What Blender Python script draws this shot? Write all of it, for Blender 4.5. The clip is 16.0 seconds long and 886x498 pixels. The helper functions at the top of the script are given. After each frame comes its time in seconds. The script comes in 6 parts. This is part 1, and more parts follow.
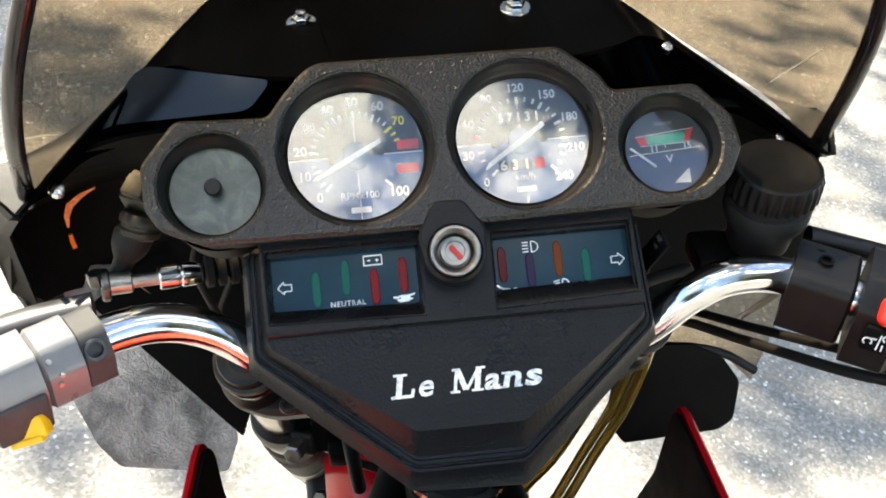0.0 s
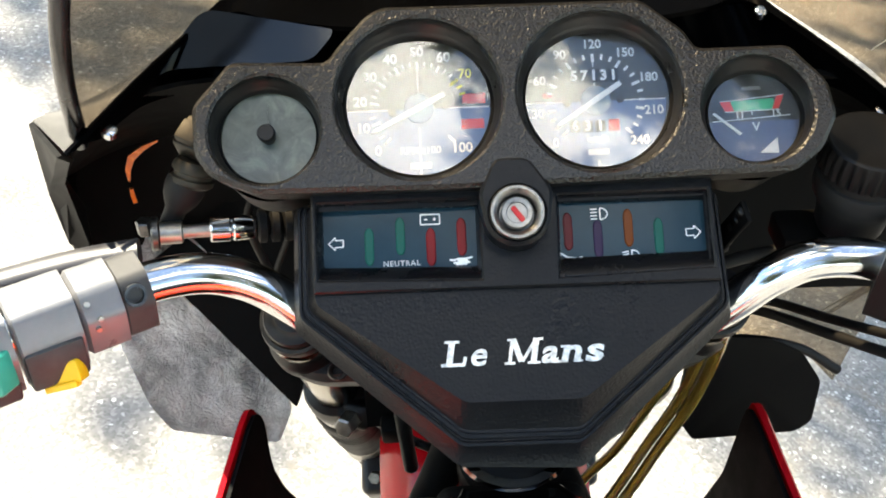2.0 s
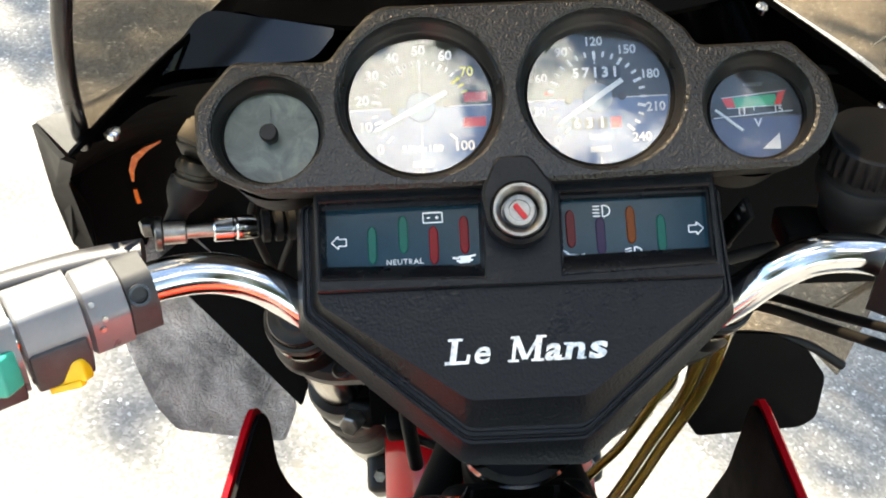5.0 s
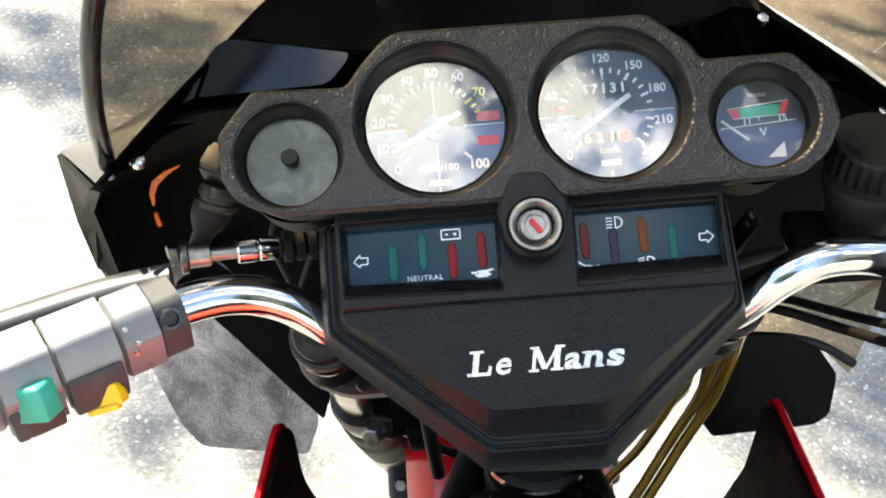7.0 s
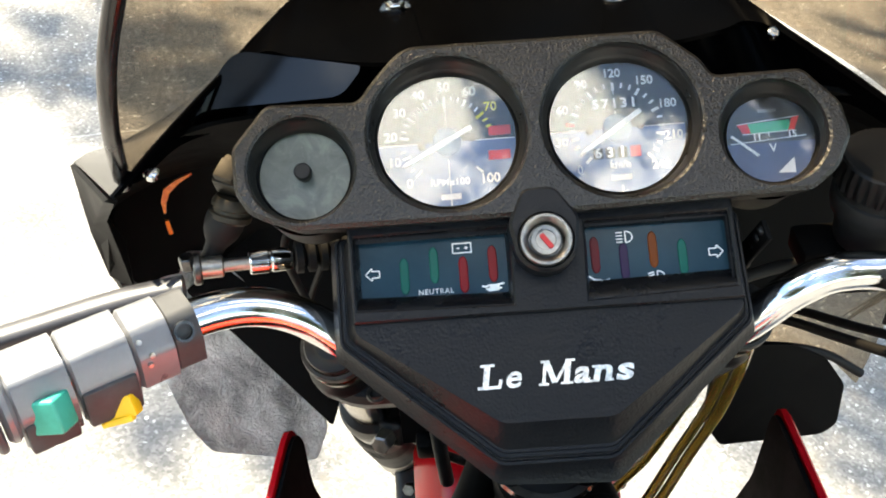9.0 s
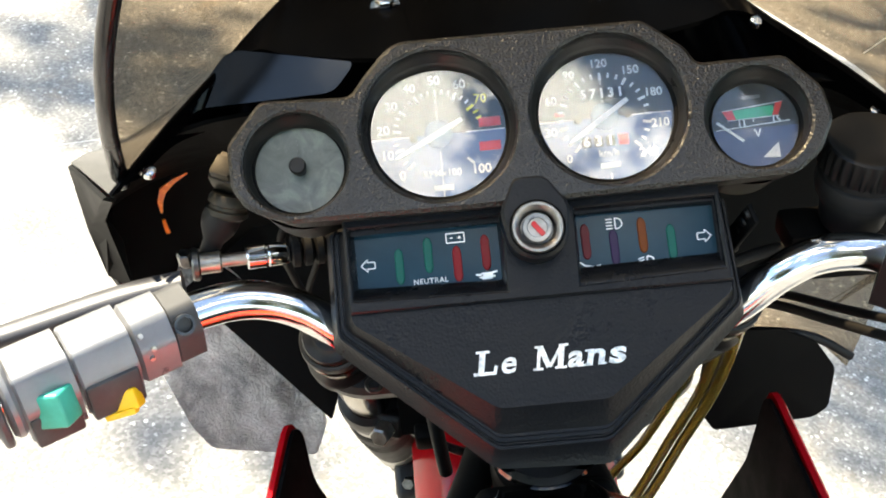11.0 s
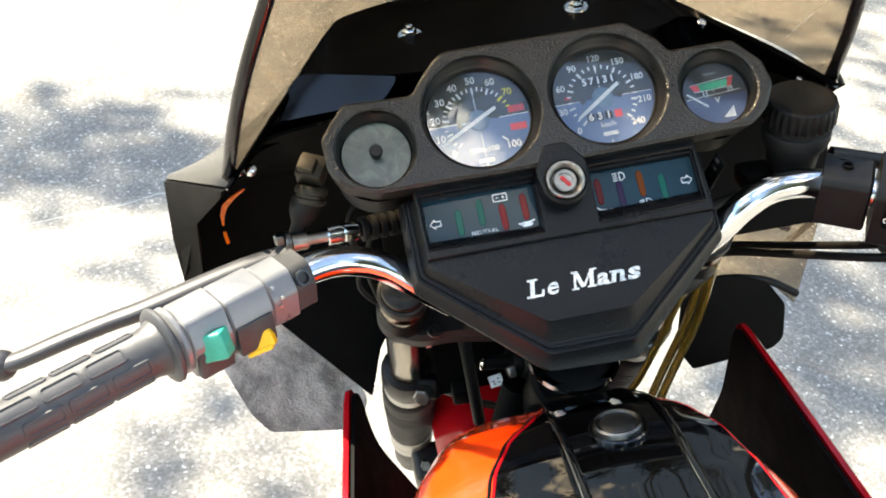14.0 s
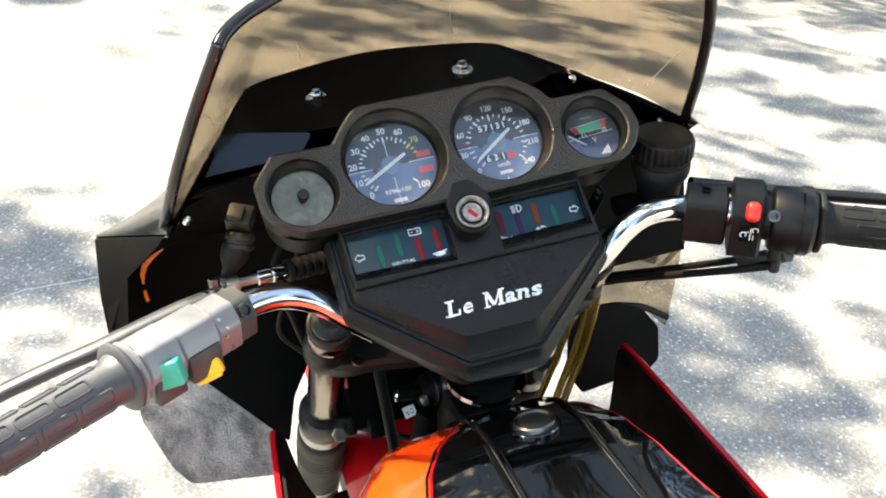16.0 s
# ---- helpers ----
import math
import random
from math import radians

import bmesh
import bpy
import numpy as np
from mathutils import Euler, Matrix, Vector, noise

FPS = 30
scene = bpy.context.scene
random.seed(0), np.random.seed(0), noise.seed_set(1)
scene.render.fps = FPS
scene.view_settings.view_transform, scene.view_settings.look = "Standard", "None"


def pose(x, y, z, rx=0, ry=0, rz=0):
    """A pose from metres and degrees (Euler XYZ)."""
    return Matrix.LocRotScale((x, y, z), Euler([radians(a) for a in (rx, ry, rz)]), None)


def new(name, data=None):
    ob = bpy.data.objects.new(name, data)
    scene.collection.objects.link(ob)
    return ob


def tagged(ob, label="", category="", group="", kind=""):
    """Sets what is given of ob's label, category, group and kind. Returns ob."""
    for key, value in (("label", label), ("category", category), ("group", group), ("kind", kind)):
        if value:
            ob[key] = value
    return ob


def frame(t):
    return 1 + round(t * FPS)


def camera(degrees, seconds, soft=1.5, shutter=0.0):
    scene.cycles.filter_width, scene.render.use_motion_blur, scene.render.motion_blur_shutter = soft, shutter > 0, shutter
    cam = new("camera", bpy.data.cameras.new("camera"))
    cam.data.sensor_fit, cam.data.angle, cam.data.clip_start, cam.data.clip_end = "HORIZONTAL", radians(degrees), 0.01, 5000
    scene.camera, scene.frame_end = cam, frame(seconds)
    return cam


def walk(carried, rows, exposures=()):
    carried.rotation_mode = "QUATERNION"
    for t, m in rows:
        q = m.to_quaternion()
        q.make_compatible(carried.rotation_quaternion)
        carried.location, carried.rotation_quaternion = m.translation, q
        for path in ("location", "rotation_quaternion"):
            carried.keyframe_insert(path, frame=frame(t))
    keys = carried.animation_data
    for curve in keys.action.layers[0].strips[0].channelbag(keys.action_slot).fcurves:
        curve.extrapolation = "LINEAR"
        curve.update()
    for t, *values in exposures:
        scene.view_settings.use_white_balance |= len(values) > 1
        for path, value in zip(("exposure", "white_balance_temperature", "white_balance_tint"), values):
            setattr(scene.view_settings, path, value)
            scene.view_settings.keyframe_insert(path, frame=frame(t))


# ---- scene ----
cam = camera(45.4, 16.0, soft=1.9)
# seconds, eye (m), turn (degrees, Euler XYZ)
PATH = [
    (0, -0.3488, -0.4325, 1.3949, 52.83, -10.66, -7.51),
    (0.5, -0.3341, -0.4115, 1.3890, 52.25, -10.60, -6.57),
    (1, -0.3254, -0.4168, 1.3752, 51.67, -10.40, -4.73),
    (1.5, -0.3199, -0.4270, 1.3486, 52.26, -10.00, -2.38),
    (2, -0.3299, -0.4186, 1.3608, 51.78, -10.37, -2.17),
    (2.5, -0.3288, -0.4137, 1.3620, 51.48, -10.12, -1.60),
    (3, -0.3309, -0.4123, 1.3644, 51.03, -10.33, -1.78),
    (5.5, -0.3287, -0.4219, 1.3613, 51.81, -9.52, -2.51),
    (6, -0.3357, -0.4250, 1.3645, 51.95, -8.77, -2.77),
    (6.5, -0.3435, -0.4290, 1.3725, 52.33, -8.70, -2.64),
    (7, -0.3382, -0.4295, 1.3753, 52.14, -8.24, -3.07),
    (7.5, -0.3376, -0.4335, 1.3800, 52.38, -8.19, -3.03),
    (8, -0.3396, -0.4323, 1.3812, 52.08, -8.33, -2.84),
    (8.5, -0.3410, -0.4302, 1.3830, 52.17, -8.04, -2.71),
    (9, -0.3425, -0.4272, 1.3843, 51.94, -8.24, -2.69),
    (11.5, -0.3433, -0.4472, 1.3880, 52.29, -7.17, -3.69),
    (12, -0.3481, -0.4557, 1.3949, 53.51, -7.01, -3.05),
    (12.5, -0.3509, -0.4654, 1.3962, 53.99, -7.02, -2.97),
    (13, -0.3581, -0.4874, 1.4020, 54.60, -7.02, -3.54),
    (13.5, -0.3973, -0.5352, 1.4065, 55.35, -5.65, -7.69),
    (14, -0.4570, -0.6083, 1.4139, 56.85, -5.82, -10.42),
    (14.5, -0.4992, -0.6535, 1.4155, 57.69, -5.69, -13.09),
    (15, -0.5122, -0.6885, 1.4105, 59.88, -6.04, -14.94),
    (15.5, -0.5311, -0.6911, 1.4128, 62.69, -6.69, -17.45),
    (16, -0.5326, -0.6948, 1.4128, 62.89, -6.88, -19.13),
]
walk(cam, [(t, pose(x, y, z, rx, ry, rz)) for t, x, y, z, rx, ry, rz in PATH], exposures=[(t, e, 7550, 5) for t, e in ((0.0, 2.26), (1.3, 2.28), (2.4, 2.36), (12.5, 2.36), (14.0, 2.30), (16.0, 2.32))])

# ---------------------------------------------------------------- light
SUN_TO = Vector((-0.58, 0.42, 0.70)).normalized()      # towards the sun
world = bpy.data.worlds.new("sky")
scene.world = world
world.use_nodes = True
wn, wl = world.node_tree.nodes, world.node_tree.links
sky = wn.new("ShaderNodeTexSky")
sky.sky_type, sky.sun_disc = "NISHITA", False
sky.sun_elevation = math.asin(SUN_TO.z)
sky.sun_rotation = math.atan2(SUN_TO.x, SUN_TO.y)
sky.air_density, sky.dust_density, sky.ozone_density = 1.0, 0.0, 4.5
wn["Background"].inputs["Strength"].default_value = 0.135
# broken fair-weather cloud all over the sky
coord, cloud, mask, veil = wn.new("ShaderNodeTexCoord"), wn.new("ShaderNodeTexNoise"), wn.new("ShaderNodeValToRGB"), wn.new("ShaderNodeMix")
cloud.noise_dimensions = "4D"
cloud.inputs["W"].default_value, cloud.inputs["Scale"].default_value, cloud.inputs["Detail"].default_value, cloud.inputs["Roughness"].default_value = 186.584, 4.2, 9.0, 0.68
mask.color_ramp.elements[0].position, mask.color_ramp.elements[1].position = 0.555, 0.605
mask.color_ramp.elements[0].color = (0.02, 0.02, 0.02, 1)
veil.data_type = "RGBA"
veil.inputs[7].default_value = (14.0, 14.1, 14.3, 1)
wl.new(coord.outputs["Generated"], cloud.inputs["Vector"])
wl.new(cloud.outputs["Fac"], mask.inputs["Fac"])
wl.new(mask.outputs["Color"], veil.inputs[0])
wl.new(sky.outputs["Color"], veil.inputs[6])
wl.new(veil.outputs[2], wn["Background"].inputs["Color"])
sun_data = bpy.data.lights.new("sun", "SUN")
sun_data.energy, sun_data.angle, sun_data.color = 5.0, radians(0.53), (1.0, 0.95, 0.87)
sun = new("sun", sun_data)
sun.rotation_mode = "QUATERNION"
sun.rotation_quaternion = SUN_TO.to_track_quat("Z", "Y")

# ---------------------------------------------------------------- materials
def material(name, colour, rough=0.5, metal=0.0, coat=0.0, spec=0.5):
    """A node material with its Principled node as .node_tree.nodes['Principled BSDF']."""
    m = bpy.data.materials.new(name)
    m.use_nodes = True
    b = m.node_tree.nodes["Principled BSDF"]
    b.inputs["Base Color"].default_value = (*colour, 1)
    b.inputs["Roughness"].default_value = rough
    b.inputs["Metallic"].default_value = metal
    b.inputs["Coat Weight"].default_value = coat
    b.inputs["Coat Roughness"].default_value = 0.03
    b.inputs["Specular IOR Level"].default_value = spec
    return m


def add(m, kind, **values):
    n = m.node_tree.nodes.new(kind)
    for key, value in values.items():
        n.inputs[key.replace("_", " ")].default_value = value
    return n


def joined(m, a, out, b, to):
    m.node_tree.links.new(a.outputs[out], b.inputs[to])


def ramp(m, source, out, stops):
    r = m.node_tree.nodes.new("ShaderNodeValToRGB")
    e = r.color_ramp.elements
    while len(e) < len(stops):
        e.new(0.5)
    for el, (at, c) in zip(e, stops):
        el.position = at
        el.color = (*c, 1) if len(c) == 3 else c
    joined(m, source, out, r, "Fac")
    return r


def worn(m, colour_a, colour_b, scale=60.0, rough=(0.4, 0.6), fine=600.0, bump=0.1, dist=0.0005):
    """Two colours mixed by a cloudy noise, uneven gloss and a fine relief."""
    nt = m.node_tree
    b = nt.nodes["Principled BSDF"]
    tc = nt.nodes.new("ShaderNodeTexCoord")
    n1 = add(m, "ShaderNodeTexNoise", Scale=scale, Detail=6.0, Roughness=0.65)
    joined(m, tc, "Object", n1, "Vector")
    c = ramp(m, n1, "Fac", [(0.35, colour_a), (0.68, colour_b)])
    joined(m, c, "Color", b, "Base Color")
    r = ramp(m, n1, "Fac", [(0.3, (rough[0],) * 3), (0.7, (rough[1],) * 3)])
    joined(m, r, "Color", b, "Roughness")
    if bump:
        n2 = add(m, "ShaderNodeTexNoise", Scale=fine, Detail=4.0, Roughness=0.6)
        joined(m, tc, "Object", n2, "Vector")
        bp = add(m, "ShaderNodeBump", Strength=bump, Distance=dist)
        joined(m, n2, "Fac", bp, "Height")
        joined(m, bp, "Normal", b, "Normal")
    return m


def leather(m, scale=520.0, strength=0.6, dist=0.0006, dust=0.03, crumb=0.6):
    """Moulded leather grain with dust in it."""
    nt = m.node_tree
    b = nt.nodes["Principled BSDF"]
    tc = nt.nodes.new("ShaderNodeTexCoord")
    warp = add(m, "ShaderNodeTexNoise", Scale=scale * 0.4, Detail=2.0)
    joined(m, tc, "Object", warp, "Vector")
    mix = nt.nodes.new("ShaderNodeMix")
    mix.data_type = "VECTOR"
    mix.inputs[0].default_value = 0.0014
    joined(m, tc, "Object", mix, 4)
    joined(m, warp, "Color", mix, 5)
    v = add(m, "ShaderNodeTexVoronoi", Scale=scale)
    v.feature = "SMOOTH_F1"
    joined(m, mix, 1, v, "Vector")
    n = add(m, "ShaderNodeTexNoise", Scale=scale * 1.8, Detail=5.0, Roughness=0.7)
    joined(m, tc, "Object", n, "Vector")
    s = nt.nodes.new("ShaderNodeMath")
    s.operation = "MULTIPLY_ADD"
    s.inputs[1].default_value = crumb
    joined(m, n, "Fac", s, 0)
    joined(m, v, "Distance", s, 2)
    bp = add(m, "ShaderNodeBump", Strength=strength, Distance=dist)
    joined(m, s, 0, bp, "Height")
    joined(m, bp, "Normal", b, "Normal")
    big = add(m, "ShaderNodeTexNoise", Scale=28.0, Detail=6.0, Roughness=0.7)
    joined(m, tc, "Object", big, "Vector")
    base = b.inputs["Base Color"].default_value
    c = ramp(m, big, "Fac", [(0.35, tuple(base)[:3]), (0.75, tuple(base[i] + dust for i in range(3)))])
    joined(m, c, "Color", b, "Base Color")
    r0 = b.inputs["Roughness"].default_value
    r = ramp(m, big, "Fac", [(0.3, (r0 - 0.06,) * 3), (0.75, (r0 + 0.12,) * 3)])
    joined(m, r, "Color", b, "Roughness")
    return m


PANEL = leather(material("grained black plastic", (0.0050, 0.0038, 0.0028), 0.32, spec=0.48), 760, 1.0, 0.0007, 0.003, 0.2)
SILL = worn(material("smooth black plastic", (0.01, 0.01, 0.01), 0.2, spec=0.35), (0.0035, 0.0035, 0.0040), (0.006, 0.006, 0.0068), 40, (0.20, 0.32), 700, 0.06)
CONSOLE = leather(material("console black plastic", (0.0044, 0.0047, 0.0056), 0.30, spec=0.17), 620, 0.45, 0.0005, 0.0020, 0.3)
PLASTIC = worn(material("black plastic", (0.02, 0.02, 0.02), spec=0.25), (0.0035, 0.0035, 0.0038), (0.0075, 0.0075, 0.0075), 45, (0.35, 0.5), 900, 0.12)
GLOSS = worn(material("gloss black paint", (0.01, 0.01, 0.01), 0.08), (0.0008, 0.0008, 0.0010), (0.0016, 0.0016, 0.0018), 12, (0.06, 0.12), 30, 0.02, 0.002)
PAINT = worn(material("black lacquer", (0.01, 0.01, 0.01), 0.05, coat=1.0, spec=0.05), (0.0007, 0.0007, 0.0009), (0.0014, 0.0014, 0.0017), 12, (0.03, 0.06), 30, 0.01, 0.002)
PAINT.node_tree.nodes["Principled BSDF"].inputs["Coat IOR"].default_value = 1.7
SATIN = worn(material("satin black plastic", (0.01, 0.01, 0.01), 0.12, spec=0.012), (0.0008, 0.0008, 0.0010), (0.0016, 0.0016, 0.0018), 12, (0.08, 0.16), 300, 0.02, 0.0005)
DEADBLACK = worn(material("faded black moulding", (0.01, 0.01, 0.01), 0.4, spec=0.04), (0.0010, 0.0010, 0.0012), (0.0022, 0.0021, 0.0022), 12, (0.35, 0.5), 300, 0.05, 0.0005)
SLEEVE = worn(material("dark satin sleeve", (0.02, 0.018, 0.016), 0.3, spec=0.5), (0.0035, 0.0032, 0.003), (0.009, 0.0082, 0.0075), 60, (0.26, 0.36), 500, 0.05)
EDGING = worn(material("glossy rubber edging", (0.01, 0.01, 0.01), 0.2, spec=0.4), (0.004, 0.003, 0.003), (0.010, 0.007, 0.007), 40, (0.15, 0.28), 500, 0.05)
MATT = worn(material("matt black", (0.02, 0.02, 0.02), spec=0.07), (0.0016, 0.0016, 0.0016), (0.0036, 0.0034, 0.0033), 30, (0.55, 0.75), 400, 0.2)
RUBBER = worn(material("black rubber", (0.02, 0.02, 0.02), spec=0.25), (0.004, 0.004, 0.004), (0.009, 0.0087, 0.0087), 40, (0.55, 0.7), 700, 0.2)
LEVER = worn(material("black lacquered lever", (0.02, 0.02, 0.02), spec=0.6), (0.014, 0.013, 0.015), (0.026, 0.024, 0.026), 45, (0.36, 0.50), 900, 0.1)
GRIP = worn(material("grip rubber", (0.05, 0.05, 0.05), spec=0.6), (0.024, 0.0238, 0.027), (0.038, 0.0375, 0.041), 35, (0.42, 0.56), 500, 0.2)
CHROME = worn(material("chrome", (0.8, 0.8, 0.8), 0.05, 1.0), (0.62, 0.62, 0.625), (0.70, 0.70, 0.70), 25, (0.06, 0.13), 900, 0.05)
STEEL = worn(material("dull steel", (0.4, 0.39, 0.37), 0.4, 1.0), (0.30, 0.29, 0.27), (0.5, 0.49, 0.46), 90, (0.28, 0.5), 800, 0.1)
TUBE = worn(material("bronze-tinted steel", (0.3, 0.25, 0.18), 0.2, 1.0), (0.20, 0.17, 0.13), (0.30, 0.26, 0.20), 60, (0.16, 0.24), 400, 0.03)
LOCKMETAL = worn(material("worn nickel", (0.25, 0.24, 0.22), 0.4, 1.0), (0.17, 0.163, 0.15), (0.30, 0.29, 0.27), 160, (0.26, 0.42), 800, 0.12)
DULL = worn(material("dark worn metal", (0.2, 0.2, 0.2), 0.4, 1.0), (0.06, 0.06, 0.06), (0.16, 0.16, 0.157), 90, (0.25, 0.42), 800, 0.1)
CAST = worn(material("dark painted cast metal", (0.2, 0.2, 0.2), spec=0.9), (0.100, 0.100, 0.104), (0.150, 0.149, 0.152), 40, (0.26, 0.38), 700, 0.1)
CAPGREY = worn(material("black ribbed plastic", (0.012, 0.012, 0.012), 0.45, spec=0.18), (0.0018, 0.0018, 0.002), (0.0040, 0.0040, 0.0042), 50, (0.4, 0.5), 700, 0.1)
STEPGREY = worn(material("dark grey plastic", (0.05, 0.05, 0.05), 0.5, spec=0.3), (0.030, 0.029, 0.029), (0.05, 0.048, 0.047), 60, (0.4, 0.55), 700, 0.1)
BRASS = worn(material("brass", (0.45, 0.33, 0.15), 0.4, 0.3, spec=0.3), (0.020, 0.0165, 0.012), (0.052, 0.043, 0.030), 110, (0.45, 0.6), 800, 0.15)
RED = worn(material("red paint", (0.55, 0.02, 0.01), 0.2, spec=0.25), (0.29, 0.0035, 0.008), (0.34, 0.005, 0.009), 8, (0.10, 0.16), 300, 0.01)
ORANGE_RED = worn(material("orange red paint", (0.7, 0.06, 0.01), 0.2, coat=0.8), (0.64, 0.034, 0.005), (0.72, 0.050, 0.006), 8, (0.18, 0.24), 300, 0.01)
REDPLASTIC = worn(material("red plastic", (0.75, 0.03, 0.02), 0.35), (0.72, 0.02, 0.015), (0.8, 0.035, 0.02), 60, (0.3, 0.42), 600, 0.05)
GREENPLASTIC = worn(material("green plastic", (0.02, 0.3, 0.2), 0.4), (0.015, 0.26, 0.17), (0.03, 0.34, 0.24), 60, (0.32, 0.45), 600, 0.05)
YELLOW = worn(material("yellow plastic", (0.8, 0.45, 0.01), 0.4), (0.78, 0.42, 0.008), (0.85, 0.5, 0.015), 60, (0.35, 0.45), 600, 0.05)
WHITE = worn(material("white print", (0.75, 0.75, 0.74), 0.6), (0.74, 0.74, 0.73), (0.88, 0.88, 0.87), 300, (0.55, 0.7), 800, 0.0)
WORNWHITE = worn(material("worn white lettering", (0.7, 0.7, 0.7), 0.6), (0.34, 0.35, 0.36), (0.86, 0.86, 0.85), 330, (0.5, 0.7), 900, 0.3)
DIAL = worn(material("dial black", (0.02, 0.022, 0.025), 0.6), (0.018, 0.020, 0.020), (0.032, 0.034, 0.034), 25, (0.5, 0.65), 400, 0.0)
HUB = worn(material("pale blue hub", (0.3, 0.45, 0.6), 0.4), (0.10, 0.17, 0.26), (0.15, 0.23, 0.33), 80, (0.35, 0.45), 500, 0.0)
DIALBLUE = worn(material("blue-grey lower dial", (0.1, 0.17, 0.33), 0.5), (0.075, 0.125, 0.26), (0.115, 0.185, 0.36), 45, (0.4, 0.55), 500, 0.0)
DIALNAVY = worn(material("navy painted sky reflection", (0.04, 0.06, 0.15), 0.5), (0.030, 0.043, 0.115), (0.050, 0.070, 0.165), 45, (0.4, 0.55), 500, 0.0)
DIALRED = material("dial red", (0.75, 0.03, 0.03), 0.5)
DIALYEL = material("dial yellow", (0.8, 0.7, 0.03), 0.5)
DIALGREEN = material("dial green", (0.03, 0.42, 0.22), 0.5)
WINDOW = worn(material("blue-black indicator pane", (0.02, 0.05, 0.075), 0.12, spec=0.14), (0.009, 0.027, 0.041), (0.014, 0.040, 0.058), 20, (0.08, 0.16), 400, 0.0)
SCRATCH = material("pale scratch", (0.5, 0.47, 0.42), 0.5)
LAMPRED = material("red lens", (0.15, 0.006, 0.009), 0.2, spec=0.12)
LAMPGREEN = material("green lens", (0.004, 0.075, 0.058), 0.2, spec=0.12)
LAMPPURPLE = material("purple lens", (0.022, 0.012, 0.040), 0.2, spec=0.12)
LAMPORANGE = material("orange lens", (0.12, 0.028, 0.004), 0.2, spec=0.12)
DARKRED = material("dark red lens", (0.08, 0.006, 0.01), 0.2, spec=0.12)
REFLECTOR = worn(material("orange reflector", (0.9, 0.18, 0.01), 0.2), (0.75, 0.12, 0.008), (0.95, 0.22, 0.01), 300, (0.15, 0.3), 500, 0.2)
WRINKLE = material("wrinkled plastic with shaded folds", (0.16, 0.16, 0.165), 0.42)
HOSE = material("yellow clear hose", (0.25, 0.16, 0.03), 0.10)
HOSE.node_tree.nodes["Principled BSDF"].inputs["Transmission Weight"].default_value = 0.55
TYRE = worn(material("tyre rubber", (0.02, 0.02, 0.02)), (0.018, 0.018, 0.018), (0.035, 0.033, 0.031), 30, (0.65, 0.8), 300, 0.3)


def crumpled(m):
    tc = m.node_tree.nodes.new("ShaderNodeTexCoord")
    b = m.node_tree.nodes["Principled BSDF"]
    warp = add(m, "ShaderNodeTexNoise", Scale=35.0, Detail=3.0)
    joined(m, tc, "Object", warp, "Vector")
    mix = m.node_tree.nodes.new("ShaderNodeMix")
    mix.data_type = "VECTOR"
    mix.inputs[0].default_value = 0.05
    joined(m, tc, "Object", mix, 4)
    joined(m, warp, "Color", mix, 5)
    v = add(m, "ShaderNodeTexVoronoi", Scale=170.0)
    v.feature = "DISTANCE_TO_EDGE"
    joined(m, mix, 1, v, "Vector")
    n = add(m, "ShaderNodeTexNoise", Scale=120.0, Detail=7.0, Roughness=0.75)
    joined(m, tc, "Object", n, "Vector")
    s = m.node_tree.nodes.new("ShaderNodeMath")
    s.operation = "ADD"
    joined(m, v, "Distance", s, 0)
    joined(m, n, "Fac", s, 1)
    bp = add(m, "ShaderNodeBump", Strength=1.0, Distance=0.004)
    joined(m, s, 0, bp, "Height")
    joined(m, bp, "Normal", b, "Normal")
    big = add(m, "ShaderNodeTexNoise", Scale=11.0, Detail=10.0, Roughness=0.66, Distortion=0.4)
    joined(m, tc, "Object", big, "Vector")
    # broad pale and dark patches put dappled sun and shade into the colour
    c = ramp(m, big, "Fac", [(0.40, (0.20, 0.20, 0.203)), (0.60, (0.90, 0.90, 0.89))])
    # shade of the folds, painted as darker lines along each crease
    crease_shade = ramp(m, v, "Distance", [(0.0, (0.62,) * 3), (0.10, (1.0,) * 3)])
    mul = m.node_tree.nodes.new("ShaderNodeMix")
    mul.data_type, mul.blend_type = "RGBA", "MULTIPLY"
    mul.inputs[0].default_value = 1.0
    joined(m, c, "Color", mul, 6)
    joined(m, crease_shade, "Color", mul, 7)
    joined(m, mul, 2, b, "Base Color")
    tr = m.node_tree.nodes.new("ShaderNodeBsdfTranslucent")
    joined(m, bp, "Normal", tr, "Normal")
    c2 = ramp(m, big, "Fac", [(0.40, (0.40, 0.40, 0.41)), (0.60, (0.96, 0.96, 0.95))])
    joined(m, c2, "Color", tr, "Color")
    ms = m.node_tree.nodes.new("ShaderNodeMixShader")
    ms.inputs[0].default_value = 0.38
    joined(m, b, "BSDF", ms, 1)
    joined(m, tr, "BSDF", ms, 2)
    joined(m, ms, "Shader", m.node_tree.nodes["Material Output"], "Surface")


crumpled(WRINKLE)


def clear_glass(name, tint, rough=0.0):
    m = material(name, tint, rough)
    b = m.node_tree.nodes["Principled BSDF"]
    b.inputs["Transmission Weight"].default_value = 1.0
    b.inputs["IOR"].default_value = 1.45
    return m


GLASS = clear_glass("gauge glass", (0.97, 0.98, 0.98))
GLASS.node_tree.nodes["Principled BSDF"].inputs["IOR"].default_value = 1.52


